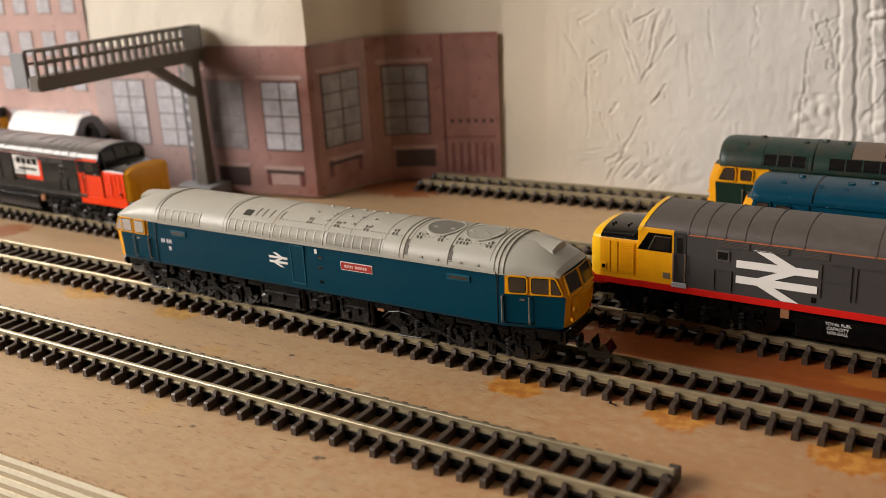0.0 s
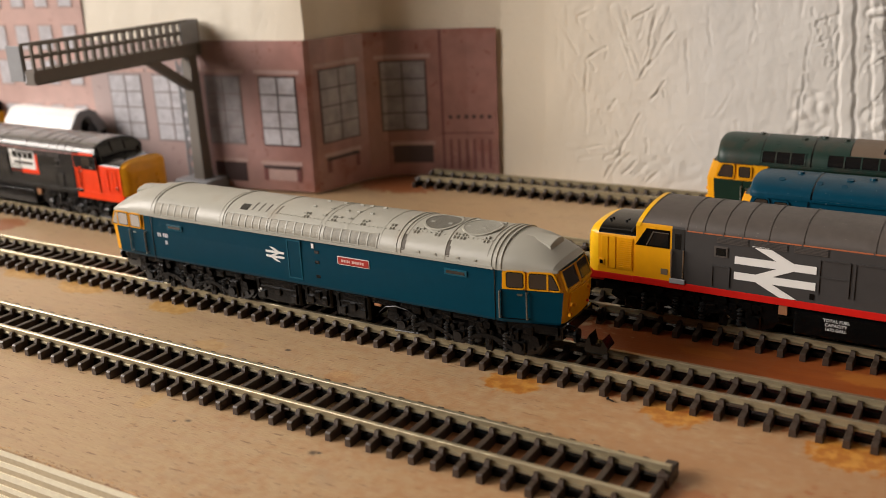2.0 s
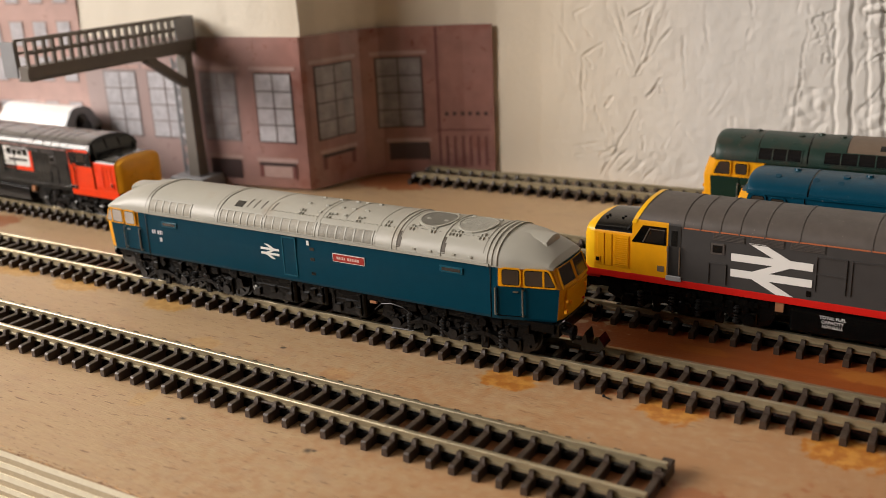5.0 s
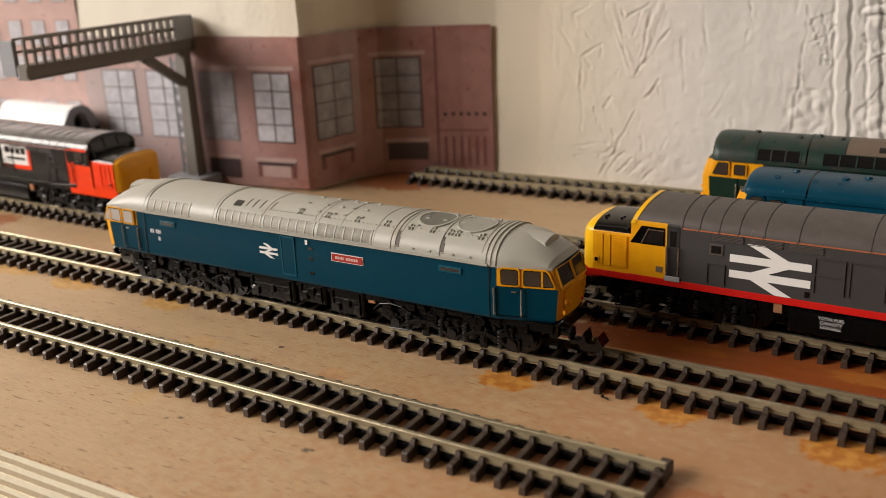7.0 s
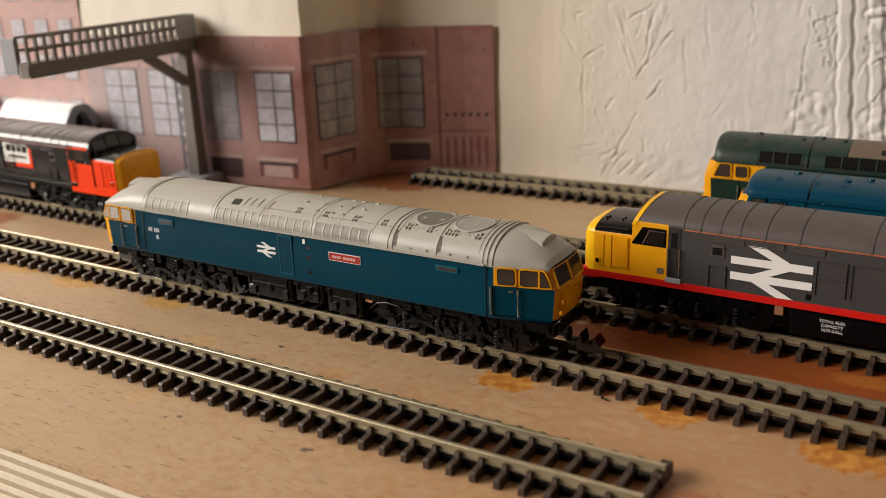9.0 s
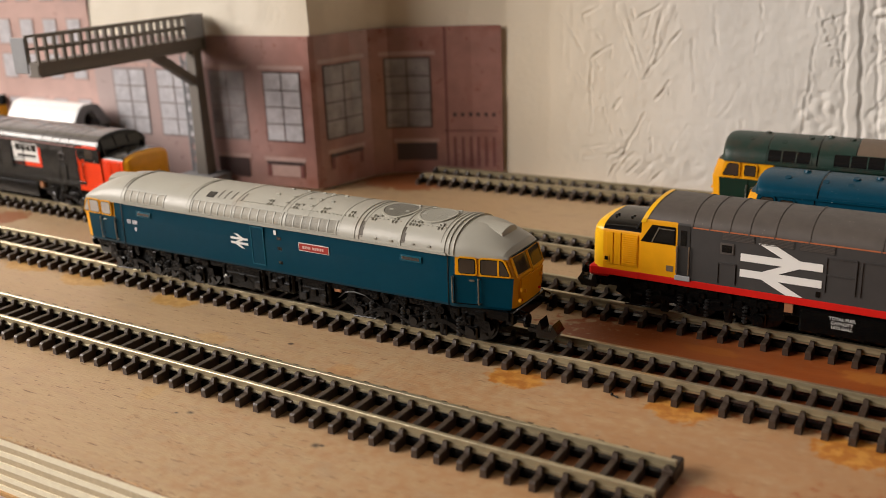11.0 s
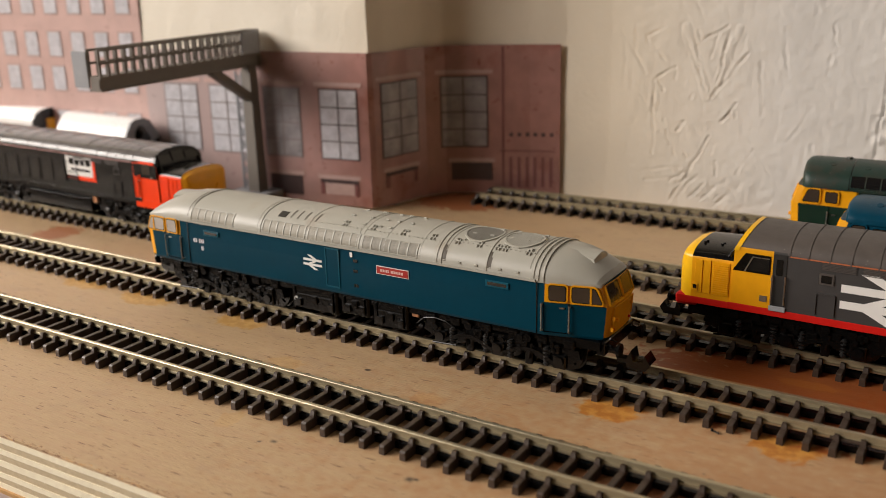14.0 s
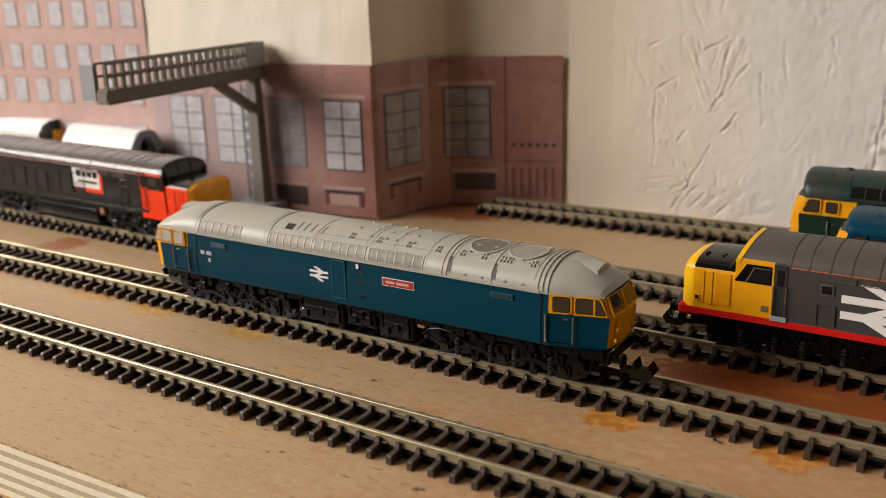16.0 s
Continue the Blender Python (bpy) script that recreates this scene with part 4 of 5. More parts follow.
            loft(g, rings)
            return part(nm, g, material, parent, lab)

        for y0, y1 in ((-5.7, -0.45), (0.45, 5.7)):
            f = patch("windscreen", y0, y1, ZC - 3.5, ZC - 0.2, GLASS, 0.12, lab="windscreen glazing")
            patch("screen_frame", y0 - 0.3, y1 + 0.3, ZC - 4.0, ZC - 3.65, cab_paint, 0.25, f)
            patch("screen_frame", y0 - 0.3, y0, ZC - 4.0, ZC - 0.1, cab_paint, 0.25, f, n=1)
            patch("screen_frame", y1, y1 + 0.3, ZC - 4.0, ZC - 0.1, cab_paint, 0.25, f, n=1)
        patch("headcode_panel", -4.6, 4.6, 14.9, 18.6, cab_paint, 0.22)
        patch("headcode_rim", -4.9, 4.9, 18.5, 18.85, cab_paint, 0.45)
        patch("headcode_rim", -4.9, -4.6, 14.8, 18.6, cab_paint, 0.40, n=1)
        patch("headcode_rim", 4.6, 4.9, 14.8, 18.6, cab_paint, 0.40, n=1)
        g = bmesh.new()
        for y, z in ((-5.2, 16.6), (-3.2, 15.8), (3.6, 17.4), (-5.6, 14.4)):
            box(g, min(e * (half(z) + 0.1), e * (half(z) + 0.7)), max(e * (half(z) + 0.1), e * (half(z) + 0.7)), y - 0.2, y + 0.2, z - 0.4, z + 0.4, 0.1)
        part("jumper_socket", g, AMBER, loco)
        g = bmesh.new()
        for y in (-4.2, 4.2):
            disc(g, (e * (half(15.0) - 0.6), y, 14.0), (e, 0, 0), 0.28, 0.8, 8)
        part("marker_light", g, RED, loco, "small red lamp")
        g = bmesh.new()
        for y in (-6.0, 6.0):
            for z in (14.2, 15.6):
                rod(g, (e * 62.6, y - 1, z - 2.5), (e * 63.4, y + 0.6, z - 3.6), 0.22)
        part("brake_pipe", g, BLACKM, loco)
        part("buffer_beam", boxes((min(e * 60, e * 61.8), max(e * 60, e * 61.8), -7.6, 7.6, 9.4, 12.3), bevel=0.2), BLACK, loco)
        for y in (-6.0, 6.0):
            g = bmesh.new()
            disc(g, (e * 61.5, y, 10.6), (e, 0, 0), 0.8, 2.6, 12)
            disc(g, (e * 64.0, y, 10.6), (e, 0, 0), 1.5, 0.5, 16)
            part("buffer", g, BLACK, loco)
        coupling(loco, e * 61.6, e)
        bogie(loco, e * 38.5, -1, 47, spin)
    # tanks and boxes between the bogies
    for x0, x1, z0 in ((-17, -3.5, 6.2), (-2.5, 5.5, 7.2), (6.5, 16.0, 6.0)):
        tank = part("fuel_tank", boxes((x0, x1, -8.6, 8.6, z0, 12.3), bevel=0.4), BLACKM, loco)
        for k in range(3):
            xk = x0 + 1.5 + k * (x1 - x0 - 4.0) / 2
            part("tank_fitting", boxes((xk, xk + 1.6, -9.2, -8.5, z0 + 0.8 + (k % 2) * 1.2, z0 + 2.6 + (k % 2) * 1.2), bevel=0.15), BLACK, tank)
        part("tank_rib", boxes((x0 + 1, x0 + 1.4, -8.9, -8.5, z0 + 0.5, 11.6), (x1 - 1.4, x1 - 1, -8.9, -8.5, z0 + 0.5, 11.6), (x0 + 1, x1 - 1, -8.85, -8.5, 9.6, 9.9)), BLACK, tank)
    g = bmesh.new()
    disc(g, (-15.5, -8.5, 8.6), (0, -1, 0), 0.6, 0.4, 12)
    part("contact_strip", boxes((16.6, 18.4, -7.8, -7.2, 9.6, 11.2), bevel=0.1), COPPER, loco, "small copper contact strip")
    part("filler_cap", g, WHITE, loco, "small white filler cap")
    part("underframe", boxes((-61, 61, -8.0, 8.0, 10.4, 12.3)), BLACKM, loco)
    return loco, side_panel


def double_arrow(parent, cx, cz, w, y, side=-1):
    """Two offset bars joined by slanted strokes, white, on a body side."""
    bm = bmesh.new()
    u = w / 10.0
    pts = [(-5, 1.55), (0.2, 1.55), (-2.9, 3.15), (-0.8, 3.15), (2.3, 1.55), (5, 1.55), (5, 0.55), (2.3, 0.55), (-0.2, -0.55), (5, -0.55), (5, -1.55), (-0.2, -1.55),
           (2.9, -3.15), (0.8, -3.15), (-2.3, -1.55), (-5, -1.55), (-5, -0.55), (-2.3, -0.55), (0.2, 0.55), (-5, 0.55)]
    loft(bm, [[(cx + px * u, y, cz + pz * u) for px, pz in pts], [(cx + px * u, y + side * 0.08, cz + pz * u) for px, pz in pts]])
    part("emblem", bm, WHITE, parent, "white painted emblem")


def class37(name, m, label, side, body, roof, nose, nose_front, nose_top, cab, sole, stripe, bright=True, door_paint=None, rim_paint=None, cap_from=59.3):
    """A locomotive with a bonnet ahead of each cab. Front towards -x; details on the given side."""
    loco = thing(name, m, label, "locomotive", "model locomotives")
    W, ZB, ZC, ZT = 9.3, 12.8, 24.9, 29.2

    # bonnets
    for e in (-1, 1):
        bm = bmesh.new()
        rings = []
        for x, w, zt in ((62.7, 5.6, 20.8), (62.3, 7.0, 22.4), (61.6, 8.0, 23.3), (60.4, 8.6, 23.9), (cap_from + 0.1, 8.9, 24.15), (cap_from - 0.1, 8.9, 24.15), (50.0, 8.9, 24.6)):
            zb = ZB if x < 62 else ZB + 0.2
            rings.append([(e * x, y, z) for y, z in cross(w, zb, 21.6 if x < 62 else 19.8, zt, 16, 0.75)])

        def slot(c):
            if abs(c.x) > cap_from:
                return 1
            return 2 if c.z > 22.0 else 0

        loft(bm, rings, mats=slot)
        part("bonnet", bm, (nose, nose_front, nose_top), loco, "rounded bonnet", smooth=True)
        if e < 0:
            for x0, x1, rows in ((-58.6, -57.0, 0), (-56.8, -55.2, 0), (-54.9, -51.2, 14)):
                y = side * 8.9
                g = part("bonnet_door", boxes((x0, x1, min(y, y + side * 0.2), max(y, y + side * 0.2), 14.2, 21.6), bevel=0.06), nose, loco)
                slats = bmesh.new()
                for k in range(rows):
                    z = 14.7 + k * 0.47
                    box(slats, x0 + 0.25, x1 - 0.25, min(y + side * 0.15, y + side * 0.34), max(y + side * 0.15, y + side * 0.34), z, z + 0.22)
                if rows:
                    tagged(part("slat", slats, nose, g), kind="stuff")
                else:
                    slats.free()
            part("lamp_bracket", boxes((-59.2, -57.8, side * 8.9 - 0.35, side * 8.9 + 0.35, 14.6, 16.2), bevel=0.1), nose, loco)
            part("marker_light", boxes((-58.9, -58.1, side * 9.2 - 0.15, side * 9.2 + 0.15, 15.0, 15.9), bevel=0.1), BLACK, loco)
            knobs = bmesh.new()
            for x in (-57.2, -53.5):
                for yy in (-4.6, -3.6):
                    disc(knobs, (x + yy * 0.2, side * -yy, 23.3), (0, 0, 1), 0.3, 1.2, 8)
            part("bonnet_knob", knobs, nose_top, loco)
            hl = bmesh.new()
            for yy in (-4.0, 4.0):
                disc(hl, (-62.0, yy, 17.5), (-1, 0, 0), 1.1, 1.0, 14)
                disc(hl, (-62.3, yy, 15.2), (-1, 0, 0), 0.7, 0.8, 10)
            part("headlamp", hl, nose_front, loco)
        part("buffer_beam", boxes((min(e * 58, e * 63.0), max(e * 58, e * 63.0), -8.6, 8.6, 10.6, 13.2), bevel=0.5), sole, loco)
        for y in (-6.0, 6.0):
            g = bmesh.new()
            disc(g, (e * 62.8, y, 11.0), (e, 0, 0), 0.9, 2.0, 12)
            disc(g, (e * 64.6, y, 11.0), (e, 0, 0), 1.6, 0.5, 16)
            part("buffer", g, BLACK, loco)
        coupling(loco, e * 61.5, e, 6.2)
        bogie(loco, e * 38.0, side, 37)
    # main shell with raked cab fronts
    bm = bmesh.new()

    def ring(x, rake):
        return [(x + rake * max(0.0, z - 24.3) * 0.42, y, z) for y, z in cross(W, ZB, ZC, ZT, 18, 0.8)]

    stations = [(-50.6, 1), (-48.6, 1), (-42.3, 0), (-39.6, 0), (0, 0), (39.6, 0), (42.3, 0), (48.6, -1), (50.6, -1)]

    def slot(c):
        ax = abs(c.x)
        if c.z > 25.6 or (ax < 39.6 and c.z > 25.3):
            return 3 if ax > 49.0 else 1
        return 2 if ax > 42.3 else 0

    loft(bm, [ring(x, r) for x, r in stations], mats=slot)
    part("body", bm, (body, roof, cab, rim_paint or nose_front), loco, "painted body and curved roof", smooth=True)
    # bright rim round the cab front, and windscreens
    for e in (-1, 1):
        bm = bmesh.new()
        pts = [(y, z) for y, z in cross(W + 0.12, 24.3, ZC, ZT + 0.12, 18, 0.8)][1:-1]
        rings = [[(e * (50.75 - 0.42 * max(0.0, z - 24.3) - d), y, z) for y, z in pts] for d in (0.0, 1.0)]
        loft(bm, rings, closed=False, caps=False)
        rim = part("cab_rim", bm, rim_paint or nose_front, loco)
        for y0, y1 in ((-7.6, -2.8), (-2.3, 2.3), (2.8, 7.6)):
            bm = bmesh.new()
            z0, z1 = 25.2, 28.2 if abs(y0 + y1) < 1 else 27.6
            q = [(e * (50.72 - 0.42 * (z - 24.3)), y, z) for y, z in ((y0, z0), (y1, z0), (y1, z1), (y0, z1))]
            loft(bm, [q, [(x + e * 0.25, y, z) for x, y, z in q]])
            part("windscreen", bm, GLASS_D, rim, "dark windscreen glazing")
        bm = bmesh.new()
        for yy in (-8.0, 8.0):
            rod(bm, (e * 51.9, yy, 22.6), (e * 50.2, yy * 0.98, 25.4), 0.4)
        part("windscreen_pillar", bm, BLACK, rim)

    def panel(nm, x0, x1, z0, z1, material, proud=0.15, parent=loco, bevel=0.0, lab=""):
        y = side * (W + 0.01)
        return part(nm, boxes((x0, x1, min(y, y + side * proud), max(y, y + side * proud), z0, z1), bevel=bevel), material, parent, lab)

    # sole band
    for x0, x1, z0, z1 in ((-62.0, -51.0, 11.7, 13.2), (-51.0, 50.0, 11.75, 13.3)):
        panel("sole_band", x0, x1, z0, z1, sole, 0.1, bevel=0.05)
    part("underframe", boxes((-60, 60, -8.2, 8.2, 8.8, 12.9)), BLACKM, loco)
    # cab window, recessed door
    def raked(nm, pts, material, proud, parent=loco, lab=""):
        g = bmesh.new()
        loft(g, [[(x, side * (W + o), z) for x, z in pts] for o in (0.01, proud)])
        return part(nm, g, material, parent, lab)

    w = raked("cab_window", ((-50.5, 20.6), (-42.8, 20.6), (-42.8, 24.6), (-48.0, 24.6)), BLACK, 0.12)
    raked("pane", ((-47.5, 21.0), (-43.1, 21.0), (-43.1, 23.9), (-46.0, 23.9)), GLASS_D, 0.2, w, "cab side glazing")
    raked("glazing_bar", ((-48.1, 20.8), (-47.8, 20.8), (-46.2, 24.2), (-46.5, 24.2)), STEEL, 0.2, w)
    panel("glazing_bar", -46.2, -43.0, 23.9, 24.1, STEEL, 0.22, w)
    door = panel("cab_door", -42.3, -39.5, 13.7, 25.3, door_paint or BLACK, 0.08, bevel=0.05, lab="dark recessed cab door")
    panel("door_window", -41.6, -40.3, 20.8, 24.2, GLASS_D, 0.16, door)
    for x in (-42.2, -39.6):
        bm = bmesh.new()
        rod(bm, (x, side * (W + 0.5), 14.6), (x, side * (W + 0.5), 20.8), 0.16)
        part("handrail", bm, STEEL if bright else BLACK, loco)
    panel("door_step", -42.6, -39.2, 13.0, 14.1, GANTRY_L if bright else BLACK, 0.35, bevel=0.08)
    panel("door_handle", -42.6, -42.1, 19.6, 20.0, STEEL, 0.2, door)
    # side windows and hatches
    w = panel("side_window", -33.2, -30.2, 20.3, 22.7, roof, 0.18, bevel=0.15)
    panel("pane", -32.7, -30.7, 20.7, 22.3, GLASS_D, 0.24, w)
    for x0, x1, z0, z1 in ((-33.4, -29.8, 13.9, 18.3), (-12.0, -6.4, 15.4, 22.6), (-5.4, 1.0, 15.4, 22.6), (8, 14, 15, 22), (20, 27, 15, 22)):
        h = panel("side_hatch", x0, x1, z0, z1, body, 0.06)
        for q in ((x0 - 0.1, x0 + 0.1, z0, z1), (x1 - 0.1, x1 + 0.1, z0, z1), (x0, x1, z1 - 0.15, z1 + 0.1)):
            panel("hatch_rib", *q, body, 0.28, h)
    panel("hatch_rib", -12.0, -6.4, 18.9, 19.15, body, 0.28)
    for x0, x1 in ((-32.9, -26.1), (-25.2, -18.3), (-17.4, -10.5)):
        g = panel("side_grille", x0, x1, 23.3, 24.9, body, 0.08)
        slats = bmesh.new()
        y = side * (W + 0.1)
        for k in range(5):
            box(slats, x0 + 0.2, x1 - 0.2, min(y, y + side * 0.12), max(y, y + side * 0.12), 23.4 + k * 0.3, 23.55 + k * 0.3)
        tagged(part("slat", slats, roof, g), kind="stuff")
    if stripe:
        panel("cantrail_stripe", -39.0, 45, 24.95, 25.2, stripe, 0.1)
    # roof ribs and details
    for i, x in enumerate((-39.2, -35.5, -31.4, -27.4, -22.3, -15.6, -2.3, 6.0, 14.0, 22.0, 30.0, 38.0)):
        bm = bmesh.new()
        pts = cross(W + 0.12, 25.2, ZC, ZT + 0.12, 18, 0.8)
        loft(bm, [[(x - 0.15, *p) for p in pts], [(x + 0.15, *p) for p in pts]])
        part("roof_rib", bm, roof, loco)
    bm = bmesh.new()
    for x, w in ((-19.0, 0.15), (-5.4, 0.45)):
        y = side * 7.3
        box(bm, x - w, x + w, y - 0.45, y + 0.45, 26.6, 27.55, 0.05)
    part("roof_slot_or_shadow", bm, BLACK, loco)
    bm = bmesh.new()
    for x in (-46.0, -36.0, -24.6, -14.5, -1.0):
        disc(bm, (x, side * 4.0, 28.25), (0, 0, 1), 0.6, 0.5, 10)
    part("roof_cap", bm, roof, loco)
    # tanks
    tank = part("fuel_tank", boxes((-16.5, 16.5, -8.9, 8.9, 5.8, 11.0), bevel=0.5), BLACK, loco, "black fuel tank")
    part("pipe_bracket", boxes((-19.5, -17.8, side * 8.6 - 0.4, side * 8.6 + 0.4, 9.6, 11.6)), COPPER, loco, "copper contact strip")
    return loco, panel, tank


def loco_pose(key, x, flip=False):
    y, turn = line_at(key, x)
    return at(x, y, 0.0, turn + (180 if flip else 0))


WHEELS = []
main_loco, main_panel = class47("locomotive", loco_pose("b", -130.3), "blue model diesel locomotive with pale grey roof and yellow cabs", BLUE, GREY_ROOF, None, WHEELS, pale=True, edge=BLUE_L)


def main_markings():
    double_arrow(main_loco, -9.2, 18.6, 5.4, -9.44)
    plate = main_panel("nameplate", 8.8, 17.3, 18.8, 20.7, WHITE, 0.14)
    main_panel("plate_face", 8.95, 17.15, 18.95, 20.55, mat("dark_red_plate_paint", (0.34, 0.022, 0.016), 0.4), 0.2, plate, label="red nameplate face")
    x = 9.9
    for w in (0.55, 0.4, 0.15, 0.4, 0.3, 0.0, 0.6, 0.4, 0.4, 0.25, 0.4, 0.5):
        if w:
            main_panel("lettering_bar", x, x + w, 19.45, 20.05, PRINT_P, 0.22, plate)
        x += w + 0.12 if w else 0.45
    x = -47.2
    for w in (0.5, 0.5, 0.0, 0.5, 0.5, 0.25):
        if w:
            main_panel("number_bar", x, x + w, 18.2, 19.2, PRINT_PG, 0.05)
        x += w + 0.2 if w else 0.5
    bm = bmesh.new()
    pts = ((18.6, 8.8), (20.4, 10.4), (23.0, 10.9), (26.0, 10.5), (28.4, 9.2))
    for (xa, za), (xb, zb) in zip(pts, pts[1:]):
        rod(bm, (xa, -8.8, za), (xb, -8.8, zb), 0.11)
    part("wire", bm, STEEL_D, main_loco, "thin dark metal wire")
    main_panel("crest", -44.8, -44.0, 16.4, 17.4, PRINT_PG, 0.05)
    main_panel("data_panel", 1.6, 2.3, 21.5, 22.6, WHITE, 0.06)


main_markings()
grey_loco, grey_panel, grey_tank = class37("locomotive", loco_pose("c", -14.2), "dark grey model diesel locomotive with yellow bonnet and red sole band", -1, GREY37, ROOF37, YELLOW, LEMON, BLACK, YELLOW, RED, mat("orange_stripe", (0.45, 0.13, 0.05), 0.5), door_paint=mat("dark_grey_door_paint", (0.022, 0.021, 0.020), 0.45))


def grey_markings():
    double_arrow(grey_loco, -20.7, 18.5, 16.2, -9.40)
    for k, t in enumerate(("TOTAL FUEL", "CAPACITY", "1670 GALL")):
        letters("lettering", t, 0.9, pose(-8.2 * MM, -8.97 * MM, (9.9 - k * 0.95) * MM, 90), WHITE, grey_tank)
    grey_panel("data_panel", -44.6, -43.1, 14.6, 15.9, BROWN, 0.08)
    grey_panel("emblem_square", -13.6, -12.7, 14.0, 15.2, BLACK, 0.12)


grey_markings()
# the cantrail stripe's pale pink also holds the sheen along the body edge
left_loco, left_panel, left_tank = class37("locomotive", loco_pose("c", -292.0, True), "black model diesel locomotive with orange cab and amber bonnet end", 1, CHAR, ROOF_G, ORANGE, AMBER, BLACK, ORANGE, CHAR, mat("pink_stripe_with_sheen", (0.50, 0.27, 0.24), 0.4), False, ORANGE, BLACK, 60.2)


def left_markings():
    band = left_panel("cab_side_glazing", -50.2, -39.9, 21.4, 25.0, BLACK, 0.24, lab="dark cab side windows")
    left_panel("pane", -47.5, -43.8, 21.9, 24.6, GLASS, 0.3, band)
    left_panel("cab_skirt", -61.6, -39.6, 11.2, 13.6, ORANGE, 0.16)
    sign = left_panel("side_label", -21.0, -6.5, 16.6, 24.3, ORANGE, 0.06)
    left_panel("label_face", -19.8, -6.5, 18.0, 24.3, WHITE, 0.1, sign, lab="white label face")
    for x0, x1, z0, z1 in ((-19.0, -16.6, 21.6, 23.8), (-16.1, -13.9, 21.6, 23.3), (-13.4, -11.2, 21.6, 23.3), (-10.7, -8.3, 21.6, 23.8), (-18.4, -8.8, 19.6, 20.4)):
        left_panel("lettering_bar", x0, x1, z0, z1, BLACK, 0.14, sign)
    left_panel("side_window", -31.0, -23.0, 17.0, 23.0, BLACK, 0.1)


left_markings()


def brown_patch(c):
    return 1 if -28.5 < c.x < -14 and c.z > 27.0 else 0


class47("locomotive", loco_pose("f", -3.0), "worn dark green model diesel locomotive with yellow cab", GREEN, (GREEN_R, BROWN), brown_patch, boxy=True, grille_paint=CHAR, line=BLACK, zc=25.2, ribs=(-37.9, 10.0, 36.2), joints=(-50.0, -37.4, -28.5), grilles=((-49.8, -39.0, 3, 0), (-33.6, -17.4, 4, 0), (-8.0, 8.0, 4, 0)))
class47("locomotive", loco_pose("d", 13.0), "bright blue model diesel locomotive with yellow cab front", BLUE2, BLUE2, boxy=True, grille_paint=False, line=BLACK, tall=28.9, zc=25.2, cab_side=BLUE2, ribs=(-47.8, -10.0, 25.4), joints=(-47.3,))


def van(x0, x1, yellow):
    """A vehicle with a curved silver roof on the second track from the wall."""
    y, turn = line_at("d", (x0 + x1) / 2)
    h = (x1 - x0) / 2
    v = thing("goods_van", at((x0 + x1) / 2, y, 0, turn), "model van with curved silver roof and dark ends" if not yellow else "model railcar with silver roof and dark yellow-marked end", "wagon", "vans beside the backdrop")
    W = 8.6
    part("body", boxes((-h, h, -W, W, 8.5, 20.8), bevel=0.3), CHAR, v, "dark body")
    low = [(-W, 20.5), (-W, 21.2), (-W + 0.6, 22.6), (-4.2, 28.2), (-2.0, 29.2), (2.0, 29.2), (4.2, 28.2), (W - 0.6, 22.6), (W, 21.2), (W, 20.5)]
    bm = bmesh.new()
    loft(bm, [[(x, *p) for p in (cross(W, 20.7, 24.2, 29.8, 16) if yellow else low)] for x in (-h, h - 0.8)])
    part("roof", bm, SILVER, v, "silver curved roof", smooth=True)
    bm = bmesh.new()
    loft(bm, [[(x, *p) for p in (cross(W + 0.1, 14.0, 24.2, 30.0, 16) if yellow else low)] for x in (h - 0.8, h + 0.3)])
    end = part("end_panel", bm, CHAR if yellow else GANTRY_L, v, "rounded end")
    if yellow:
        part("warning_panel", boxes((h + 0.3, h + 0.5, -3, 4.5, 15, 26), bevel=0.05), AMBER, end)
    else:
        bm = bmesh.new()
        loft(bm, [[(x, *p) for p in cross(w, 12.0, 20.0, t, 10)] for x, w, t in ((h + 0.3, 3.4, 26.8), (h + 2.6, 2.4, 24.4))])
        part("corridor_end", bm, CHAR, end, "dark tapered corridor end")
    for x in (-h + 9, h - 9):
        bm = bmesh.new()
        for s in (-1, 1):
            disc(bm, (x - 3, s * 4.4, 6.7), (0, s, 0), 3.0, 1.0, 16)
            disc(bm, (x + 3, s * 4.4, 6.7), (0, s, 0), 3.0, 1.0, 16)
            box(bm, x - 7, x + 7, s * 6.8 - 0.6, s * 6.8 + 0.6, 5.4, 8.6, 0.2)
        part("bogie", bm, BLACKM, v)
    if yellow:
        bm = bmesh.new()
        disc(bm, (h - 2.5, 2.0, 29.4), (0, 0, 1), 1.3, 2.6, 10, 0.9)
        part("roof_vent", bm, CHAR, v)
    return v


van(-334.5, -295, False)
van(-470, -346.5, True)


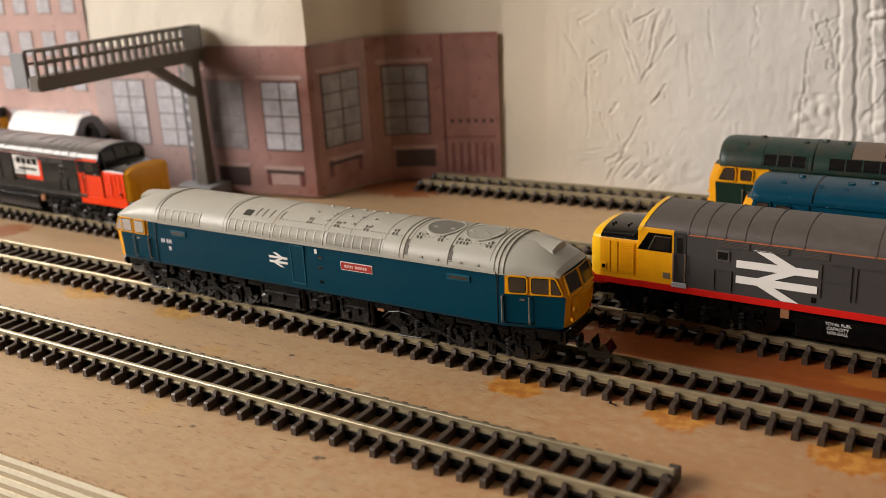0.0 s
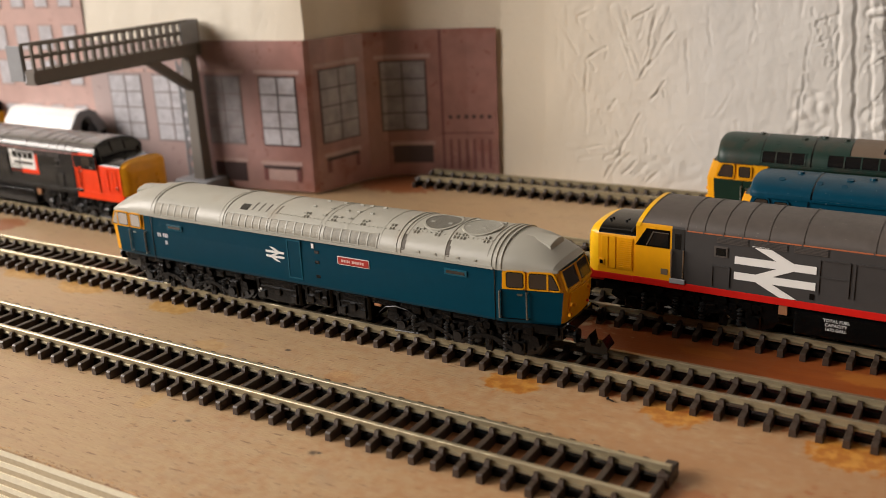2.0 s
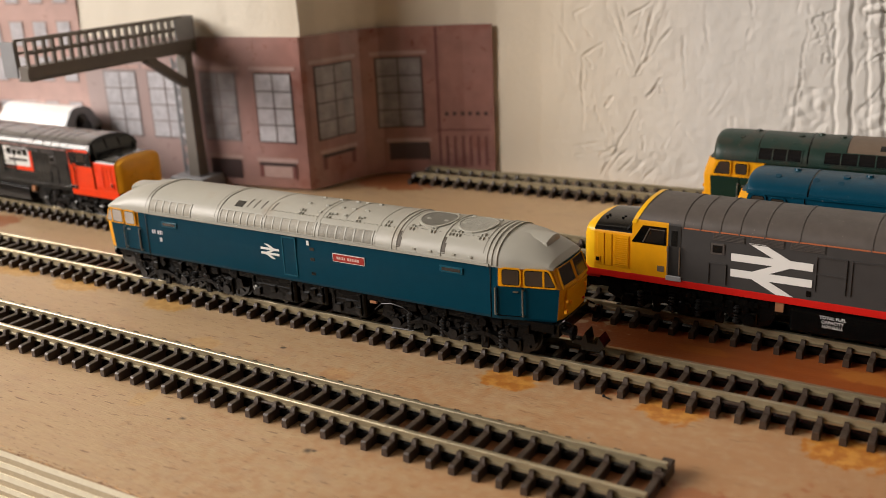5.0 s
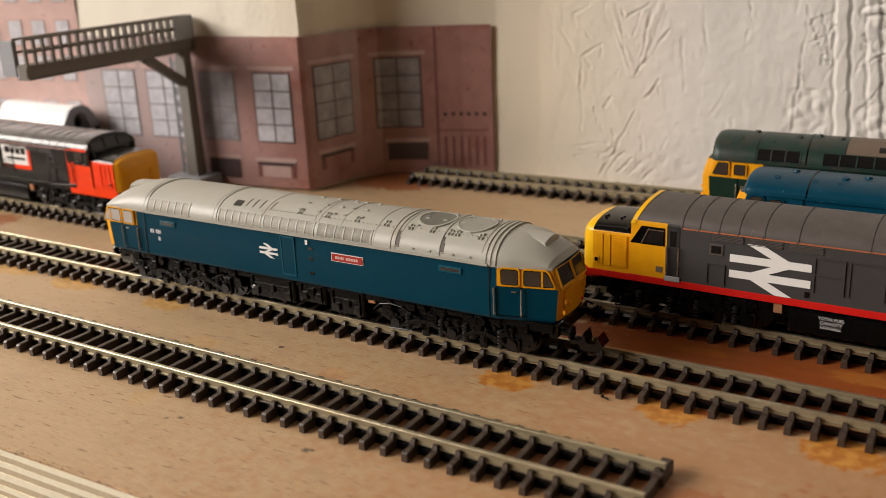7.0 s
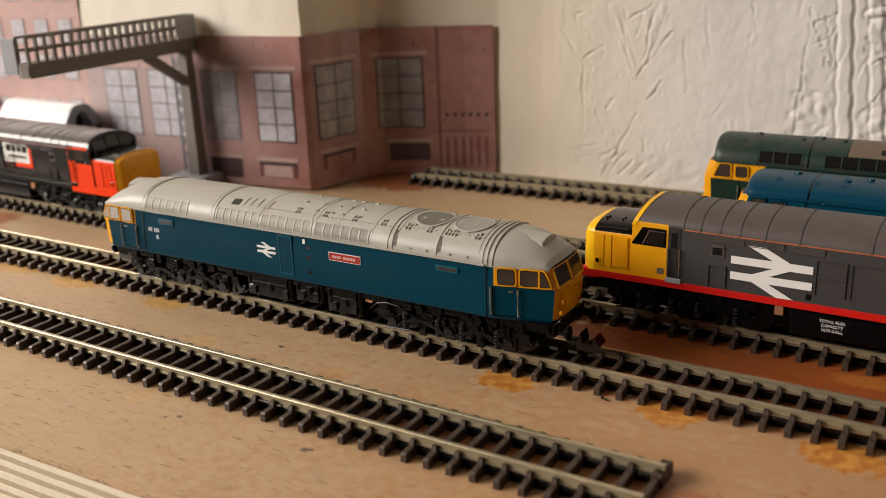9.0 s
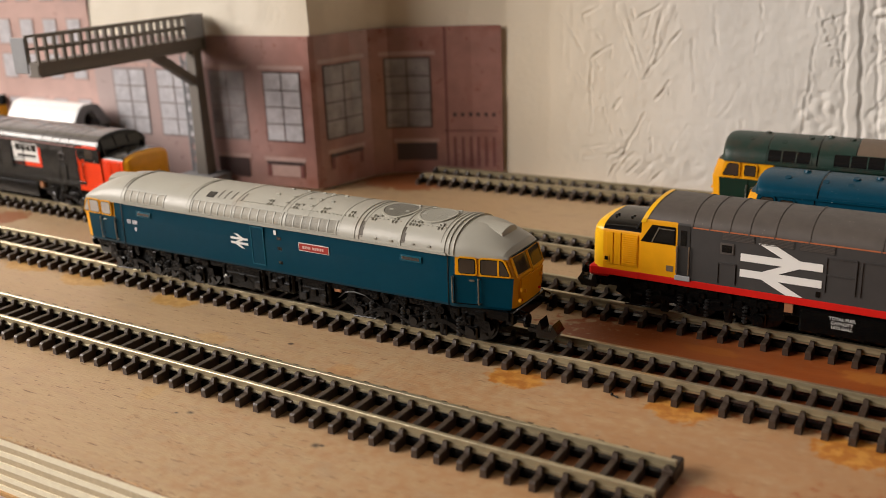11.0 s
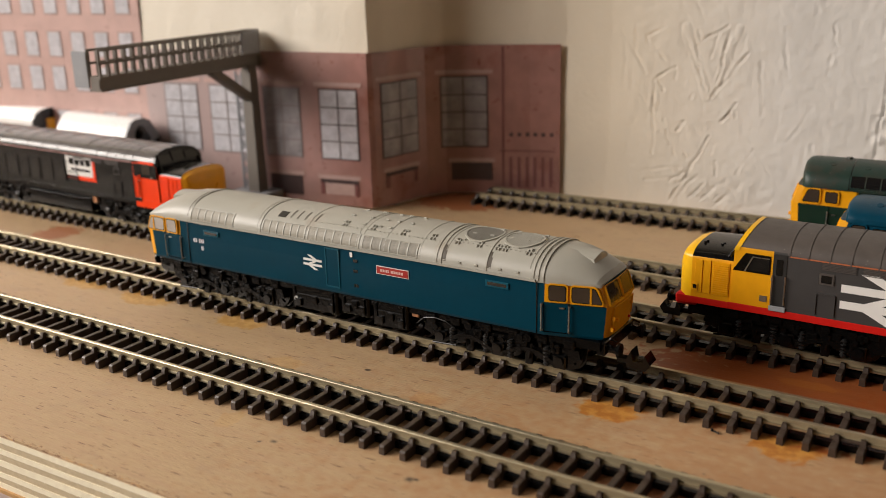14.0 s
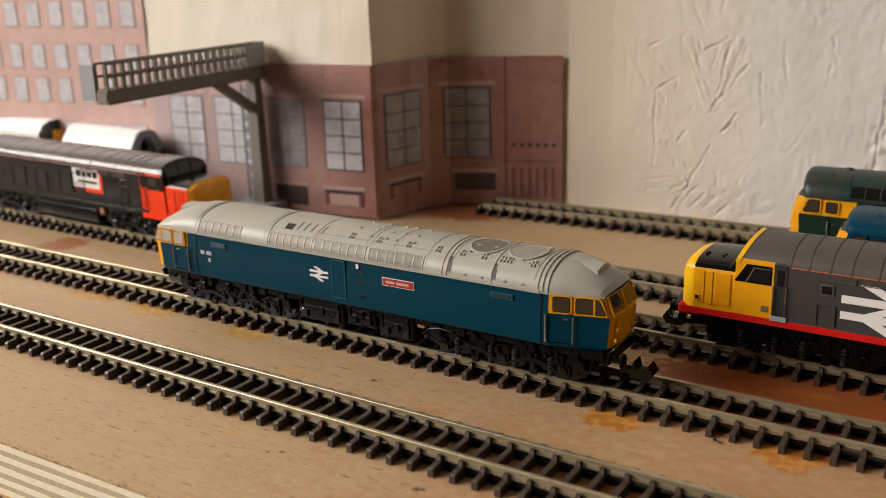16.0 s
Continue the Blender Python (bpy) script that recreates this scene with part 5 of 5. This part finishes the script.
def build_gantry():
    """A cantilever signal gantry: lattice post, brace, deck beam and handrails over the tracks."""
    g = thing("signal_gantry", at(-249.3, 246, 0, 1.0), "grey-brown plastic cantilever signal gantry with railings", "signal gantry")
    part("base", boxes((-9, 7, -6, 6, 0, 5.0), bevel=0.4), GANTRY_L, g, "pale grey base block")
    bm = bmesh.new()
    loft(bm, [[(-w, -w, z), (w, -w, z), (w, w, z), (-w, w, z)] for w, z in ((2.4, 5.0), (2.1, 20.0), (1.8, 50.0))])
    part("post", bm, GANTRY, g)
    bm = bmesh.new()
    for x in (-6.4, -3.6):
        rod(bm, (x, 0, 5), (x, 0, 47), 0.45)
    for k in range(9):
        z = 5 + k * 4.6
        rod(bm, (-6.4, 0, z), (-3.6, 0, z + 4.6), 0.3)
        rod(bm, (-3.6, 0, z), (-6.4, 0, z + 4.6), 0.3)
    part("ladder", bm, GANTRY_L, g)
    bm = bmesh.new()
    loft(bm, [[(x, y, z) for x in (-1.6, 1.6)] + [(x, y, z + 3.2) for x in (1.6, -1.6)] for y, z in ((-1.0, 36.5), (-19.0, 48.2))])
    part("brace", bm, GANTRY, g)
    beam = part("beam", boxes((-1.9, 1.9, -66, 3, 49.4, 53.0), bevel=0.2), GANTRY, g)
    part("top_flange", boxes((-2.5, 2.5, -66, 3, 52.6, 53.3)), GANTRY, beam)
    part("bottom_flange", boxes((-2.5, 2.5, -66, 3, 49.0, 49.6)), GANTRY, beam)
    part("end_plate", boxes((-2.6, 2.6, 3.0, 4.0, 49.0, 61.2), bevel=0.2), GANTRY, g)
    for s in (-2.2, 2.2):
        for z in (60.4, 56.7):
            rail = part("handrail", boxes((s - 0.3, s + 0.3, -66, 3, z, z + 0.7)), GANTRY, g)
        n = 21
        for k in range(n + 1):
            y = -65.6 + k * 68.2 / n
            part("baluster", boxes((s - 0.3, s + 0.3, y - 0.4, y + 0.4, 53.3, 60.5)), GANTRY, rail)
    part("side_board", boxes((-8.2, -2.2, -66.4, -65.8, 50.0, 60.4), bevel=0.1), GANTRY_L, g, "pale grey board at the gantry end")
    part("signal_board", boxes((2.6, 3.1, -5.5, 2.8, 53.5, 60.8), bevel=0.1), GANTRY_L, g, "pale grey board")


build_gantry()


# ---- printed backdrop ----
def build_backdrop():
    def sheet(name, s0, s1, z0, z1, material, off, parent=None, label="", step=4.0):
        bm = bmesh.new()
        wall_sheet(bm, s0, s1, z0, z1, off, 0.1, step)
        return part(name, bm, material, parent, label)

    s_r, s_c, s_l = run_at(-157.6), run_at(-207.0), run_at(-299.0)
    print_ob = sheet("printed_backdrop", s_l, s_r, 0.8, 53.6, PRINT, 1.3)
    tagged(print_ob, "printed brick factory backdrop paper taped round the wall corner", "backdrop paper")
    far_ob = sheet("printed_backdrop", run_at(-600.0), s_l - 0.2, 0.8, 82.0, PRINT_P, 0.55)
    tagged(far_ob, "pink printed brick building backdrop paper, paled by painted-in sheen", "backdrop paper")

    def window(parent, s, w, z0, z1, glass, rows=4, cols=2, stone=PRINT_S, dark=PRINT_D):
        o = 0.68 if parent is far_ob else 1.45
        surround = sheet("printed_window", s - w / 2 - 0.5, s + w / 2 + 0.5, z0 - 0.5, z1 + 0.5, dark, o, parent, "printed window")
        if rows > 1:
            sheet("printed_lintel", s - w / 2 - 2.2, s + w / 2 + 2.2, z1 + 1.2, z1 + 2.6, stone, o, surround)
        sheet("pane", s - w / 2, s + w / 2, z0, z1, glass, o + 0.12, surround)
        for k in range(1, rows):
            z = z0 + (z1 - z0) * k / rows
            sheet("glazing_bar", s - w / 2, s + w / 2, z - 0.2, z + 0.2, dark, o + 0.22, surround)
        for k in range(1, cols):
            x = s - w / 2 + w * k / cols
            sheet("glazing_bar", x - 0.2, x + 0.2, z0, z1, dark, o + 0.24, surround)

    def cellar(parent, s, w, z0, z1, fill=PRINT_D):
        sheet("printed_sill", s - w / 2 - 1.0, s + w / 2 + 1.0, z1, z1 + 1.5, PRINT_S, 1.5, parent)
        sheet("printed_opening", s - w / 2, s + w / 2, z0, z1, fill, 1.5, parent)
        if fill is not PRINT_D:
            sheet("printed_shadow_line", s - w / 2, s + w / 2, z1 - 1.3, z1 - 0.02, PRINT_D, 1.6, parent)
            for a in (s - w / 2, s + w / 2 - 1.6):
                sheet("printed_shadow_line", a, a + 1.6, z0, z1 - 1.3, PRINT_V, 1.6, parent)

    # right of the corner
    window(print_ob, run_at(-190.5) + 0.5, 17.0, 18.0, 42.5, PRINT_G, 4, 2)
    cellar(print_ob, run_at(-187.5), 15.0, 5.5, 12.0)
    window(print_ob, s_c + 12.0, 16.0, 18.0, 42.8, PRINT_G, 4, 2)
    cellar(print_ob, s_c + 12.0, 15.0, 7.0, 12.5, PRINT)
    sheet("printed_pilaster", run_at(-177.2), run_at(-176.5), 3, 53.4, PRINT_V, 1.42, print_ob)
    for k in range(6):
        s = run_at(-174.8) + k * 2.9
        sheet("printed_railing", s, s + 1.0, 3, 14, PRINT_V, 1.42, print_ob)
        sheet("printed_railing", s, s + 1.3, 21.5, 22.8, PRINT_D, 1.42, print_ob)
    sheet("printed_ledge", run_at(-178.0), s_r - 1.5, 16.0, 16.5, PRINT_V, 1.42, print_ob)
    # left of the corner; paler panes, bars and lintels hold the paper's sheen in their colour
    for s, g in ((s_c - 11.5, PRINT_PG), (s_c - 34.0, PRINT_G), (s_c - 57.0, PRINT_PG), (s_c - 77.0, PRINT_PG)):
        window(print_ob, s, 14.0, 17.5, 41.0, g, 4, 2, PRINT_S if s > s_c - 40 else PRINT_P, PRINT_D if s > s_c - 20 else PRINT_M)
    cellar(print_ob, s_c - 12.5, 15.0, 4.5, 10.0, PRINT_S)
    cellar(print_ob, s_c - 34.0, 13.0, 3.5, 10.5)
    # pink building to the left, haze painted into its colours: rows of small windows
    for r, z in enumerate((20.0, 37.0, 50.0, 66.0)):
        for k in range(9):
            window(far_ob, s_l - 7.5 - k * 11.5, 6.0, z, z + 9.0, PRINT_PG, 1, 1, PRINT_P, PRINT_S)
    sheet("printed_cornice", run_at(-600.0), s_l - 0.3, 78.5, 81.5, PRINT_S, 0.7, far_ob)


build_backdrop()

build_track("a", "empty model railway track with brown plastic sleepers, ending short")
build_track("b", "model railway track under the blue locomotive")
build_track("c", "model railway track with tarnished rails")
build_track("d", "model railway track with tarnished rails")
build_track("e", "model railway siding track beside the wall")
build_track("f", "model railway track under the green locomotive")


def build_pin():
    """A tiny black track pin lying on the board."""
    bm = bmesh.new()
    rod(bm, (0, 0, 0.25), (1.3, -0.2, 0.2), 0.16)
    disc(bm, (-0.35, 0.05, 0.3), (1, -0.14, 0), 0.32, 0.3, 10)
    ob = part("track_pin", bm, BLACK)
    ob.matrix_world = at(-58.0, 153.9, 0.1, -15)
    tagged(ob, "tiny black metal track pin lying on the plywood", "pin")


build_pin()


def motions():
    """The blue locomotive rolls a little way back and stops."""
    x0 = -130.3
    steps = [(0.0, 0.0), (8.7, 0.0), (9.1, -1.3), (9.8, -5.2), (10.5, -9.6), (10.8, -11.2), (11.1, -12.1), (16.0, -12.1)]
    walk(main_loco, [(t, loco_pose("b", x0 + d)) for t, d in steps])
    for ws in WHEELS:
        p = ws.location.copy()
        walk(ws, [(t, Matrix.Translation(p) @ pose(0, 0, 0, 0, math.degrees(d / 3.85), 0)) for t, d in steps])


motions()
